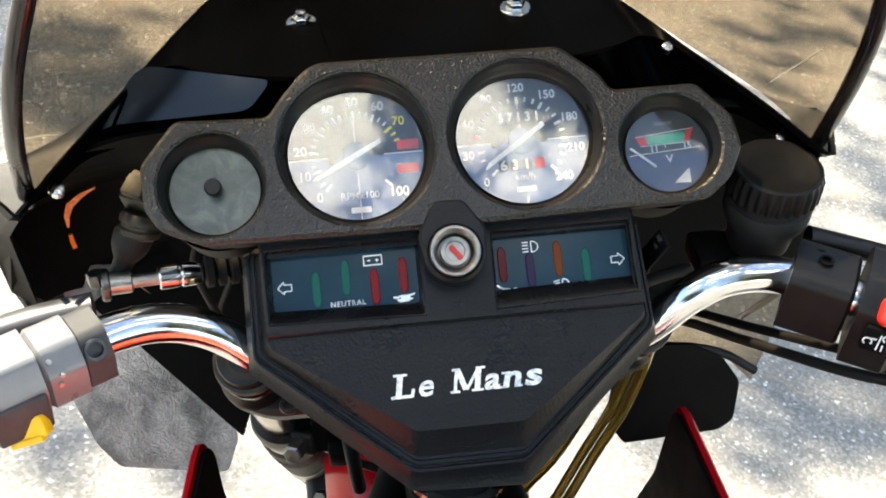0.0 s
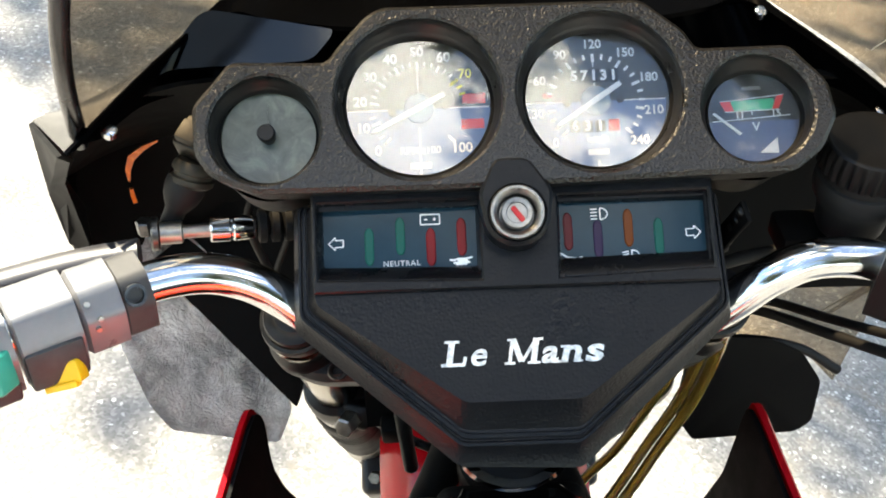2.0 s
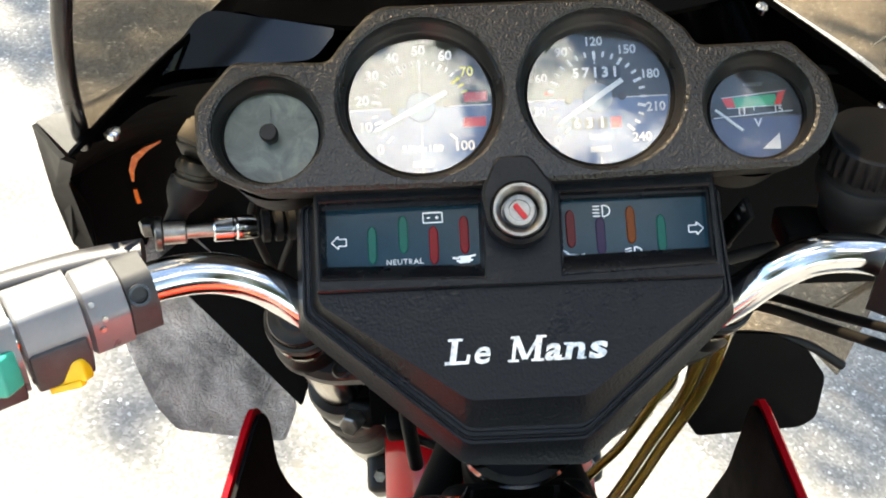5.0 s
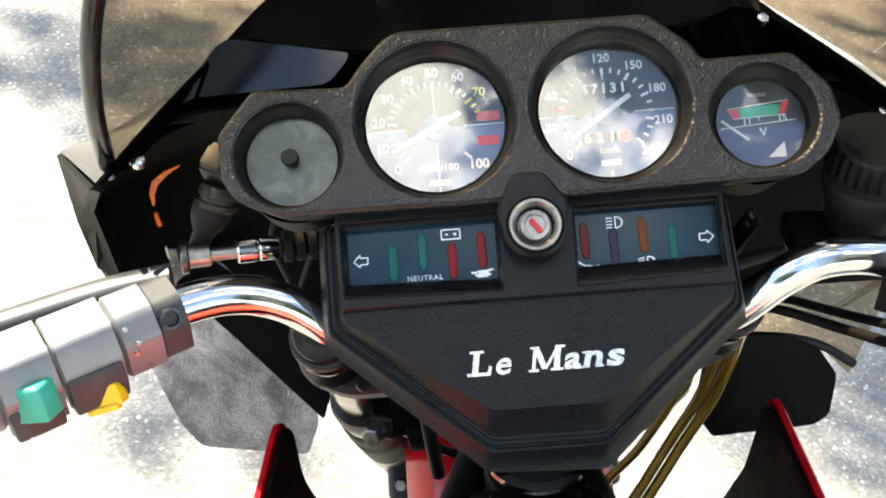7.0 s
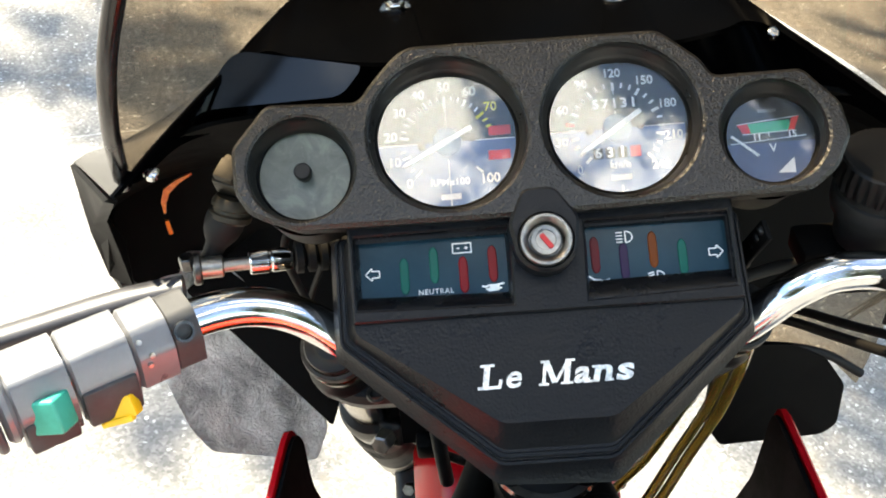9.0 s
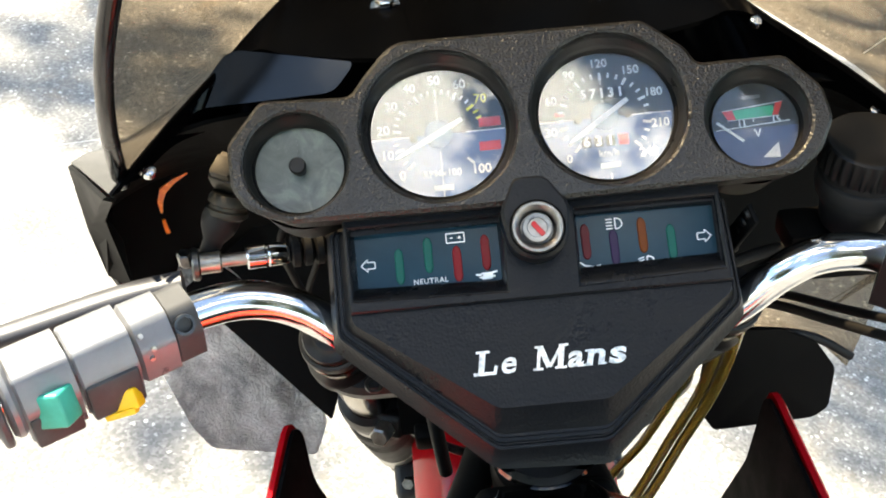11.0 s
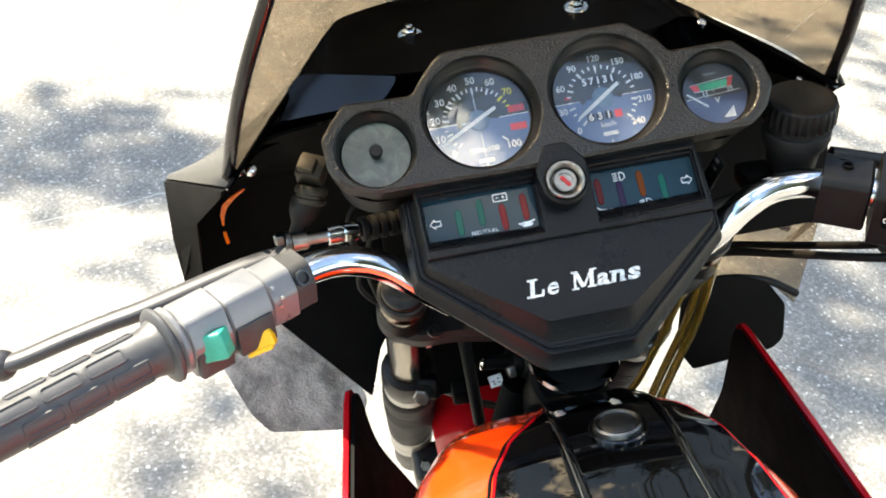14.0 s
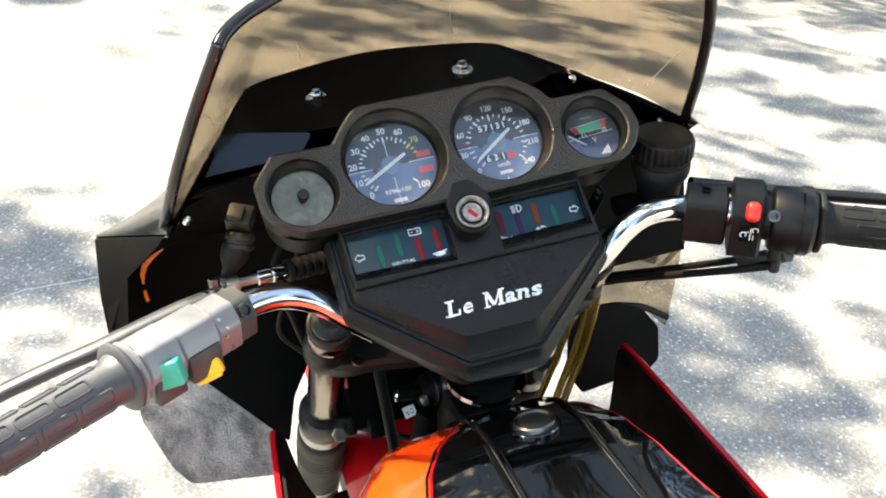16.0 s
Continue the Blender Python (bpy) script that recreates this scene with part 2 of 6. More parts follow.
def hazed(m, amount):
    """A thin uneven pale film on glass that stands in for reflected haze."""
    nt = m.node_tree
    b = nt.nodes["Principled BSDF"]
    tc = nt.nodes.new("ShaderNodeTexCoord")
    n = add(m, "ShaderNodeTexNoise", Scale=38.0, Detail=7.0, Roughness=0.62)
    joined(m, tc, "Object", n, "Vector")
    f = ramp(m, n, "Fac", [(0.38, (amount * 0.35,) * 3), (0.66, (amount * 1.7,) * 3)])
    d = nt.nodes.new("ShaderNodeBsdfDiffuse")
    d.inputs["Color"].default_value = (0.78, 0.78, 0.76, 1)
    ms = nt.nodes.new("ShaderNodeMixShader")
    joined(m, f, "Color", ms, 0)
    joined(m, b, "BSDF", ms, 1)
    joined(m, d, "BSDF", ms, 2)
    joined(m, ms, "Shader", nt.nodes["Material Output"], "Surface")


hazed(GLASS, 0.010)


def tinted_sheet(name, tint):
    """A clear tinted sheet: passes tinted light straight through and mirrors by its angle."""
    m = bpy.data.materials.new(name)
    m.use_nodes = True
    nt = m.node_tree
    nt.nodes.remove(nt.nodes["Principled BSDF"])
    t = nt.nodes.new("ShaderNodeBsdfTransparent")
    t.inputs["Color"].default_value = (*tint, 1)
    g = nt.nodes.new("ShaderNodeBsdfGlossy")
    g.inputs["Roughness"].default_value = 0.02
    w = add(m, "ShaderNodeLayerWeight", Blend=0.5)
    f = ramp(m, w, "Facing", [(0.0, (0.03,) * 3), (0.6, (0.05,) * 3), (0.85, (0.16,) * 3), (1.0, (0.7,) * 3)])
    ms = nt.nodes.new("ShaderNodeMixShader")
    joined(m, f, "Color", ms, 0)
    joined(m, t, "BSDF", ms, 1)
    joined(m, g, "BSDF", ms, 2)
    tc = nt.nodes.new("ShaderNodeTexCoord")
    n = add(m, "ShaderNodeTexNoise", Scale=16.0, Detail=8.0, Roughness=0.65, Distortion=0.8)
    joined(m, tc, "Object", n, "Vector")
    smear = ramp(m, n, "Fac", [(0.50, (0.0,) * 3), (0.75, (0.035,) * 3)])
    d = nt.nodes.new("ShaderNodeBsdfDiffuse")
    d.inputs["Color"].default_value = (0.7, 0.66, 0.6, 1)
    film = nt.nodes.new("ShaderNodeMixShader")
    joined(m, smear, "Color", film, 0)
    joined(m, ms, "Shader", film, 1)
    joined(m, d, "BSDF", film, 2)
    joined(m, film, "Shader", nt.nodes["Material Output"], "Surface")
    return m


SMOKE = tinted_sheet("smoked acrylic", (0.66, 0.60, 0.52))



def frosted_face():
    """Pale sun-faded disc with faint rays."""
    m = material("faded pale face", (0.4, 0.42, 0.38), 0.35)
    b = m.node_tree.nodes["Principled BSDF"]
    tc = m.node_tree.nodes.new("ShaderNodeTexCoord")
    n = add(m, "ShaderNodeTexNoise", Scale=70.0, Detail=5.0, Roughness=0.65, Distortion=1.2)
    joined(m, tc, "Object", n, "Vector")
    c = ramp(m, n, "Fac", [(0.3, (0.052, 0.060, 0.050)), (0.5, (0.085, 0.096, 0.082)), (0.7, (0.15, 0.165, 0.135))])
    joined(m, c, "Color", b, "Base Color")
    return m


FADED = frosted_face()


def asphalt():
    m = material("worn asphalt", (0.2, 0.2, 0.2), 0.85)
    b = m.node_tree.nodes["Principled BSDF"]
    tc = m.node_tree.nodes.new("ShaderNodeTexCoord")
    v = add(m, "ShaderNodeTexVoronoi", Scale=170.0, Randomness=1.0)
    joined(m, tc, "Object", v, "Vector")
    stone = ramp(m, v, "Color", [(0.2, (0.158, 0.154, 0.147)), (0.55, (0.208, 0.202, 0.192)), (0.85, (0.29, 0.281, 0.266)), (0.95, (0.62, 0.605, 0.57))])
    # larger pale chips and brown litter between the stones
    v2 = add(m, "ShaderNodeTexVoronoi", Scale=74.0, Randomness=1.0)
    warp = add(m, "ShaderNodeTexNoise", Scale=150.0, Detail=2.0)
    joined(m, tc, "Object", warp, "Vector")
    bent = m.node_tree.nodes.new("ShaderNodeMix")
    bent.data_type = "VECTOR"
    bent.inputs[0].default_value = 0.012
    joined(m, tc, "Object", bent, 4)
    joined(m, warp, "Color", bent, 5)
    joined(m, bent, 1, v2, "Vector")
    some = ramp(m, v2, "Color", [(0.83, (0, 0, 0)), (0.87, (1, 1, 1))])
    near = ramp(m, v2, "Distance", [(0.30, (1, 1, 1)), (0.42, (0, 0, 0))])
    chip = m.node_tree.nodes.new("ShaderNodeMath")
    chip.operation = "MULTIPLY"
    joined(m, some, "Color", chip, 0)
    joined(m, near, "Color", chip, 1)
    chips = m.node_tree.nodes.new("ShaderNodeMix")
    chips.data_type = "RGBA"
    chips.inputs[7].default_value = (0.52, 0.51, 0.485, 1)
    joined(m, chip, 0, chips, 0)
    n3 = add(m, "ShaderNodeTexNoise", Scale=5.5, Detail=8.0, Roughness=0.7)
    joined(m, tc, "Object", n3, "Vector")
    litter = ramp(m, n3, "Fac", [(0.56, (0, 0, 0)), (0.72, (0.55, 0.55, 0.55))])
    brown = m.node_tree.nodes.new("ShaderNodeMix")
    brown.data_type = "RGBA"
    brown.inputs[7].default_value = (0.30, 0.23, 0.16, 1)
    joined(m, litter, "Color", brown, 0)
    joined(m, stone, "Color", brown, 6)
    joined(m, brown, 2, chips, 6)
    n = add(m, "ShaderNodeTexNoise", Scale=2.3, Detail=9.0, Roughness=0.68)
    joined(m, tc, "Object", n, "Vector")
    stain = ramp(m, n, "Fac", [(0.3, (0.74, 0.74, 0.74)), (0.7, (1.18, 1.16, 1.12))])
    mul = m.node_tree.nodes.new("ShaderNodeMix")
    mul.data_type, mul.blend_type = "RGBA", "MULTIPLY"
    mul.inputs[0].default_value = 1.0
    joined(m, chips, 2, mul, 6)
    joined(m, stain, "Color", mul, 7)
    joined(m, mul, 2, b, "Base Color")
    n2 = add(m, "ShaderNodeTexNoise", Scale=320.0, Detail=5.0, Roughness=0.7)
    joined(m, tc, "Object", n2, "Vector")
    s = m.node_tree.nodes.new("ShaderNodeMath")
    s.operation = "MULTIPLY_ADD"
    s.inputs[1].default_value = -1.2
    joined(m, v, "Distance", s, 0)
    joined(m, n2, "Fac", s, 2)
    bp = add(m, "ShaderNodeBump", Strength=0.20, Distance=0.0016)
    joined(m, s, 0, bp, "Height")
    joined(m, bp, "Normal", b, "Normal")
    return m


ASPHALT = asphalt()
SEAM = worn(material("pale mortar", (0.4, 0.39, 0.36), 0.9), (0.30, 0.295, 0.28), (0.50, 0.49, 0.46), 200, (0.8, 0.95), 700, 0.4)
BARK = worn(material("bark", (0.12, 0.09, 0.07)), (0.07, 0.055, 0.045), (0.17, 0.135, 0.105), 9, (0.8, 0.95), 40, 0.9, 0.02)
LEAF = worn(material("leaf green", (0.07, 0.11, 0.025), 0.5), (0.026, 0.044, 0.008), (0.062, 0.074, 0.018), 1.5, (0.4, 0.6), 20, 0.0)

# ---------------------------------------------------------------- building helpers
def finish(name, bm, mat, parent=None, label="", angle=38):
    me = bpy.data.meshes.new(name)
    bmesh.ops.recalc_face_normals(bm, faces=bm.faces)
    bm.to_mesh(me)
    bm.free()
    me.materials.append(mat)
    for p in me.polygons:
        p.use_smooth = True
    me.set_sharp_from_angle(angle=radians(angle))
    ob = new(name, me)
    ob.parent = parent
    return tagged(ob, label=label) if label else ob


def part(name, bm, mat, parent, label="", angle=38):
    """Links a bmesh as one mesh object under a thing or a part."""
    return finish(name, bm, mat, parent, label, angle)


def prism(loops, w_top, depth, chamfer=0.0, m=Matrix(), holes=(), hole_chamfer=0.0, taper=0.0, bm=None, back=True):
    """A plate in the plane of m: outline loops[0], round or square holes, chamfered rims. Lengths in metres."""
    bm = bm or bmesh.new()

    def inset(loop, d):
        pts = [Vector(p) for p in loop]
        area = sum(a.x * b.y - b.x * a.y for a, b in zip(pts, pts[1:] + pts[:1]))
        sgn, out = (1 if area > 0 else -1), []
        for i, p in enumerate(pts):
            a, b = (p - pts[i - 1]).normalized(), (pts[(i + 1) % len(pts)] - p).normalized()
            na, nb = Vector((-a.y, a.x)) * sgn, Vector((-b.y, b.x)) * sgn
            mid = (na + nb).normalized()
            out.append(p + mid * d / max(0.35, mid.dot(na)))
        return out

    def ring(loop, w):
        return [bm.verts.new(m @ Vector((p[0], p[1], w))) for p in loop]

    def strip(a, b):
        n = len(a)
        for i in range(n):
            bm.faces.new((a[i], a[(i + 1) % n], b[(i + 1) % n], b[i]))

    outer = loops[0] if isinstance(loops[0][0], (tuple, list, Vector)) else loops
    top = ring(inset(outer, chamfer) if chamfer else outer, w_top)
    edge = list(top)
    fills = [edge]
    low = ring(inset(outer, taper), w_top - depth)
    if chamfer:
        rim = ring(outer, w_top - chamfer)
        strip(top, rim)
        strip(rim, low)
    else:
        strip(top, low)
    lows = [low]
    for h in holes:
        t = ring(inset(h, -hole_chamfer) if hole_chamfer else h, w_top)
        l = ring(h, w_top - depth)
        if hole_chamfer:
            r = ring(h, w_top - hole_chamfer)
            strip(t, r)
            strip(r, l)
        else:
            strip(t, l)
        fills.append(t)
        lows.append(l)
    for group in (fills, lows) if back else (fills,):
        edges = []
        for f in group:
            for i in range(len(f)):
                edges.append(bm.edges.get((f[i], f[(i + 1) % len(f)])) or bm.edges.new((f[i], f[(i + 1) % len(f)])))
        bmesh.ops.triangle_fill(bm, use_beauty=True, edges=edges)
    return bm


def circle(cx, cy, r, n=48):
    return [(cx + r * math.cos(2 * math.pi * i / n), cy + r * math.sin(2 * math.pi * i / n)) for i in range(n)]


def rounded(pts, r, n=5):
    """A polygon with rounded corners."""
    out, pts = [], [Vector(p) for p in pts]
    for i, p in enumerate(pts):
        a, b = pts[i - 1] - p, pts[(i + 1) % len(pts)] - p
        d = min(r, a.length * 0.45, b.length * 0.45)
        s, e = p + a.normalized() * d, p + b.normalized() * d
        for k in range(n + 1):
            t = k / n
            out.append((1 - t) ** 2 * s + 2 * t * (1 - t) * p + t * t * e)
    return out


def rect(u0, v0, u1, v1):
    return [(u0, v0), (u1, v0), (u1, v1), (u0, v1)]


def axis_matrix(p, d, up=(0, 0, 1)):
    """A frame at p whose z runs along d."""
    z = Vector(d).normalized()
    x = Vector(up).cross(z)
    x = x.normalized() if x.length > 1e-4 else Vector((1, 0, 0))
    y = z.cross(x)
    return Matrix(((x.x, y.x, z.x, p[0]), (x.y, y.y, z.y, p[1]), (x.z, y.z, z.z, p[2]), (0, 0, 0, 1)))


def lathe(profile, m=Matrix(), seg=40, bm=None, closed=True):
    """Turns a profile of (radius, height) round the z axis of m."""
    bm = bm or bmesh.new()
    rings = []
    for r, h in profile:
        if r < 1e-6:
            rings.append([bm.verts.new(m @ Vector((0, 0, h)))])
        else:
            rings.append([bm.verts.new(m @ Vector((r * math.cos(2 * math.pi * i / seg), r * math.sin(2 * math.pi * i / seg), h))) for i in range(seg)])
    for a, b in zip(rings, rings[1:]):
        for i in range(seg):
            j = (i + 1) % seg
            if len(a) == 1 and len(b) > 1:
                bm.faces.new((a[0], b[j], b[i]))
            elif len(b) == 1 and len(a) > 1:
                bm.faces.new((a[i], a[j], b[0]))
            elif len(a) > 1:
                bm.faces.new((a[i], a[j], b[j], b[i]))
    return bm


def cyl(p0, p1, r0, r1=None, seg=28, bevel=0.0, bm=None):
    r1 = r0 if r1 is None else r1
    d = Vector(p1) - Vector(p0)
    m, h = axis_matrix(p0, d), d.length
    e = min(bevel, h * 0.4)
    prof = [(0, 0), (r0 - e, 0), (r0, e), (r1, h - e), (r1 - e, h), (0, h)] if e else [(0, 0), (r0, 0), (r1, h), (0, h)]
    return lathe(prof, m, seg, bm)


def smooth_path(pts, n=8):
    """Catmull-Rom through the points."""
    p = [Vector(q) for q in pts]
    p = [2 * p[0] - p[1]] + p + [2 * p[-1] - p[-2]]
    out = []
    for i in range(1, len(p) - 2):
        for k in range(n):
            t = k / n
            out.append(0.5 * (2 * p[i] + (p[i + 1] - p[i - 1]) * t + (2 * p[i - 1] - 5 * p[i] + 4 * p[i + 1] - p[i + 2]) * t * t
                              + (3 * p[i] - p[i - 1] - 3 * p[i + 1] + p[i + 2]) * t ** 3))
    return out + [p[-2]]


def tube(pts, r, seg=14, n=8, bm=None, straight=False, flat=1.0):
    """A round tube along a smooth path; r is one radius or a function of 0..1."""
    bm = bm or bmesh.new()
    path = [Vector(q) for q in pts] if straight else smooth_path(pts, n)
    up, last = Vector((0.13, 0.31, 0.94)), None
    for i, q in enumerate(path):
        d = (path[min(i + 1, len(path) - 1)] - path[max(i - 1, 0)]).normalized()
        x = (up - d * up.dot(d)).normalized()
        up = x
        y = d.cross(x)
        rr = r(i / (len(path) - 1)) if callable(r) else r
        now = [bm.verts.new(q + x * rr * flat * math.cos(2 * math.pi * k / seg) + y * rr * math.sin(2 * math.pi * k / seg)) for k in range(seg)]
        if last:
            for k in range(seg):
                bm.faces.new((last[k], last[(k + 1) % seg], now[(k + 1) % seg], now[k]))
        else:
            bm.faces.new(now[::-1])
        last = now
    bm.faces.new(last)
    return bm


def block(m, sx, sy, sz, bevel=0.002, seg=2, bm=None):
    """A box with rounded edges, centred on the frame m."""
    own = bmesh.new()
    bmesh.ops.create_cube(own, size=1.0, matrix=Matrix.Diagonal((sx, sy, sz, 1)))
    if bevel:
        bmesh.ops.bevel(own, geom=own.edges[:], offset=bevel, segments=seg, profile=0.5, affect="EDGES")
    bmesh.ops.transform(own, matrix=m, verts=own.verts)
    if bm is None:
        return own
    tmp = bpy.data.meshes.new("tmp")
    own.to_mesh(tmp)
    own.free()
    bm.from_mesh(tmp)
    bpy.data.meshes.remove(tmp)
    return bm


def loft(rows, close=False, thick=0.0, bm=None):
    """A sheet through rows of points, each row with as many points; thick: a second skin behind it."""
    bm = bm or bmesh.new()
    grid = [[bm.verts.new(p) for p in row] for row in rows]
    for a, b in zip(grid, grid[1:]):
        n = len(a)
        for i in range(n if close else n - 1):
            bm.faces.new((a[i], a[(i + 1) % n], b[(i + 1) % n], b[i]))
    if thick:
        bmesh.ops.recalc_face_normals(bm, faces=bm.faces)
        bmesh.ops.solidify(bm, geom=bm.faces[:] + bm.edges[:] + bm.verts[:], thickness=thick)
    return bm


def lettering(text, size, m, bm=None, bold=0.0, shear=0.0, depth=0.0002, space=1.0):
    """Letters of the built-in font, centred on the frame m, joined to bm."""
    cu = bpy.data.curves.new("letters", "FONT")
    cu.body, cu.size, cu.offset, cu.shear, cu.extrude = text, size, bold * size, shear, depth
    cu.align_x, cu.align_y, cu.space_character, cu.resolution_u = "CENTER", "CENTER", space, 3
    ob = bpy.data.objects.new("letters", cu)
    me = bpy.data.meshes.new_from_object(ob)
    me.transform(m)
    bm = bm or bmesh.new()
    bm.from_mesh(me)
    bpy.data.objects.remove(ob)
    bpy.data.curves.remove(cu)
    bpy.data.meshes.remove(me)
    return bm


def mark(m, u0, v0, u1, v1, w, bm=None):
    """A thin printed bar from (u0, v0) to (u1, v1), w wide."""
    a, b = Vector((u0, v0)), Vector((u1, v1))
    d = b - a
    n = Vector((-d.y, d.x)).normalized() * w / 2
    return prism([[a - n, b - n, b + n, a + n]], 0.0, 0.0003, m=m, bm=bm)


# ---------------------------------------------------------------- ground
bm = bmesh.new()
R = [0.0, 1.0, 3.0, 8.0, 20.0, 60.0, 200.0, 900.0]
seg = 48
last = [bm.verts.new((0, 0, 0))]
for r in R[1:]:
    now = [bm.verts.new((r * math.cos(2 * math.pi * i / seg), r * math.sin(2 * math.pi * i / seg), 0)) for i in range(seg)]
    for i in range(seg):
        j = (i + 1) % seg
        bm.faces.new((last[0], now[i], now[j]) if len(last) == 1 else (last[i], now[i], now[j], last[j]))
    last = now
ground = finish("ground", bm, ASPHALT)
tagged(ground, "weathered grey asphalt with pale stone chips", "ground", kind="structure")
# a pale filled seam that runs across the asphalt
bm = bmesh.new()
line = smooth_path([(-1.9, 1.30, 0.0), (-1.3, 1.48, 0.0), (-0.95, 1.62, 0.0), (-0.70, 1.722, 0.0), (-0.61, 1.775, 0.0), (-0.50, 1.803, 0.0), (-0.43, 1.824, 0.0), (-0.20, 1.90, 0.0), (0.2, 2.00, 0.0), (0.9, 2.06, 0.0)], 10)
wob = random.Random(3)
grid = []
for i, q in enumerate(line):
    w = 0.0022 + 0.0018 * wob.random()
    d = 0.004 * (wob.random() - 0.5)
    grid.append([Vector((q.x, q.y + d - w, 0.0)), Vector((q.x, q.y + d, 0.0014)), Vector((q.x, q.y + d + w, 0.0))])
part("seam", loft(grid, bm=bm), SEAM, ground, "pale filled seam in the asphalt")

# ---------------------------------------------------------------- motorcycle
motorcycle = new("motorcycle")
motorcycle.rotation_euler = (0, radians(-11.93), 0)      # leans to its left on the side stand
motorcycle.empty_display_size = 0.1
tagged(motorcycle, "black and red sports motorcycle leaning on its side stand on asphalt", "motorcycle")
TAU = radians(42)
KEY = Vector((0, 0, 1.085))
PM = Matrix(((1, 0, 0, 0), (0, math.cos(TAU), -math.sin(TAU), 0), (0, math.sin(TAU), math.cos(TAU), KEY.z), (0, 0, 0, 1)))
MM = 0.001


def mm(pts):
    return [(a * MM, b * MM) for a, b in pts]


def at(u, v, w=0.0, turn=0.0):
    """A frame on the instrument panel: millimetres across, up the slope and out of it."""
    return PM @ pose(u * MM, v * MM, w * MM, 0, 0, turn)


# gauge panel
outline = mm([(-158.5, 62), (-157.5, 38), (-150, 26), (-127, 16), (-30, 14.5), (26, 15), (144, 16.5), (158, 27), (167, 44), (164, 62), (146, 82), (98.5, 82),
              (93, 92), (72, 109.5), (-61, 111), (-69, 107), (-83, 92), (-90, 82.5), (-139, 85)])
outline = rounded(outline, 0.004, 3)
GAUGES = {"tach": (-44.2, 62.8), "speedo": (48.9, 63.1), "clock": (-121.9, 48.6), "volt": (129.2, 48.6)}
HOLES = {"tach": (-43.8, 62.0, 42.4), "speedo": (48.4, 62.2, 42.4), "clock": (-122.0, 48.8, 28.2), "volt": (127.2, 49.2, 28.4)}
holes = [[(p[0], p[1]) for p in circle(a * MM, b * MM, r * MM, 64)] for a, b, r in HOLES.values()]
panel = part("instrument_panel", prism([outline], 0.0, 0.030, 0.0022, PM, holes, 0.0014, taper=0.003), PANEL, motorcycle, "grained black plastic gauge panel", 30)
for name, r0, r1, w1 in (("tach", 42.2, 38.6, -15.5), ("speedo", 42.2, 38.6, -15.5), ("clock", 28.0, 25.6, -13.5), ("volt", 28.2, 25.4, -14.5)):
    (u, v), (a, b, _) = GAUGES[name], HOLES[name]
    rows_ = []
    for t, step in ((0.0, 0.0), (0.30, 0.10), (0.34, 0.30), (0.62, 0.42), (0.66, 0.62), (1.0, 1.0)):
        cu, cv, r = a + (u - a) * t, b + (v - b) * t, r0 + (r1 - r0) * step
        ring = []
        for i in range(64):
            a_ = 2 * math.pi * i / 64
            k = r - r1 * 0.10 * t * max(math.sin(a_), 0.0) ** 2      # the brow leans in over the dial
            ring.append(at(cu, cv) @ Vector((k * MM * math.cos(a_), k * MM * math.sin(a_), (-3.0 + (w1 + 3.0) * t) * MM)))
        rows_.append(ring)
    part("gauge_sleeve", loft(rows_, close=True), SLEEVE, panel, "dark satin sleeve inside the gauge opening", 60)
for name, r in (("tach", 43), ("speedo", 43), ("clock", 33), ("volt", 33)):
    u, v = GAUGES[name]
    part("gauge_housing", lathe([(r * MM - 0.002, -0.028), (r * MM - 0.003, -0.060), (r * MM - 0.010, -0.066), (0, -0.066)], at(u, v), 48), PLASTIC, panel, "black gauge housing")

# console under it: a raised name plate, falling facets, a double ridge and deep outer walls
O = [(-113, 16), (-114, -50), (-31, -123), (32, -126), (115, -53), (113, 15)]
R1 = [(-110.5, 15), (-110.8, -44.5), (-29.8, -113.5), (31.6, -114), (112.6, -47.2), (110.5, 14)]
R2 = [(-105.5, 14), (-105.8, -40.6), (-28.2, -106.2), (31.4, -107), (108.2, -43.2), (105.5, 13)]
PLATE = [(-101.5, 13), (-100.8, -38.6), (-27.0, -91.0), (32.6, -91.4), (105.4, -40.4), (102.5, 12)]


def between(a, b, t):
    return [(p[0] + (q[0] - p[0]) * t, p[1] + (q[1] - p[1]) * t) for p, q in zip(a, b)]


def stacked(levels, m, r=0.004, closing=True, holes=()):
    """A lofted moulding: outlines in mm, each at its height in mm; the last one is filled round its holes."""
    bm, last = bmesh.new(), None
    for loop, w in levels:
        now = [bm.verts.new(m @ Vector((p[0], p[1], w * MM))) for p in rounded(mm(loop), r, 3)]
        if last:
            for i in range(len(now)):
                j = (i + 1) % len(now)
                bm.faces.new((last[i], last[j], now[j], now[i]))
        last = now
    if closing:
        edges, w = [], levels[-1][1]
        for loop in [last] + [[bm.verts.new(m @ Vector((p[0] * MM, p[1] * MM, w * MM))) for p in h] for h in holes]:
            edges += [bm.edges.get((loop[i - 1], loop[i])) or bm.edges.new((loop[i - 1], loop[i])) for i in range(len(loop))]
        bmesh.ops.triangle_fill(bm, use_beauty=True, edges=edges)
    return bm


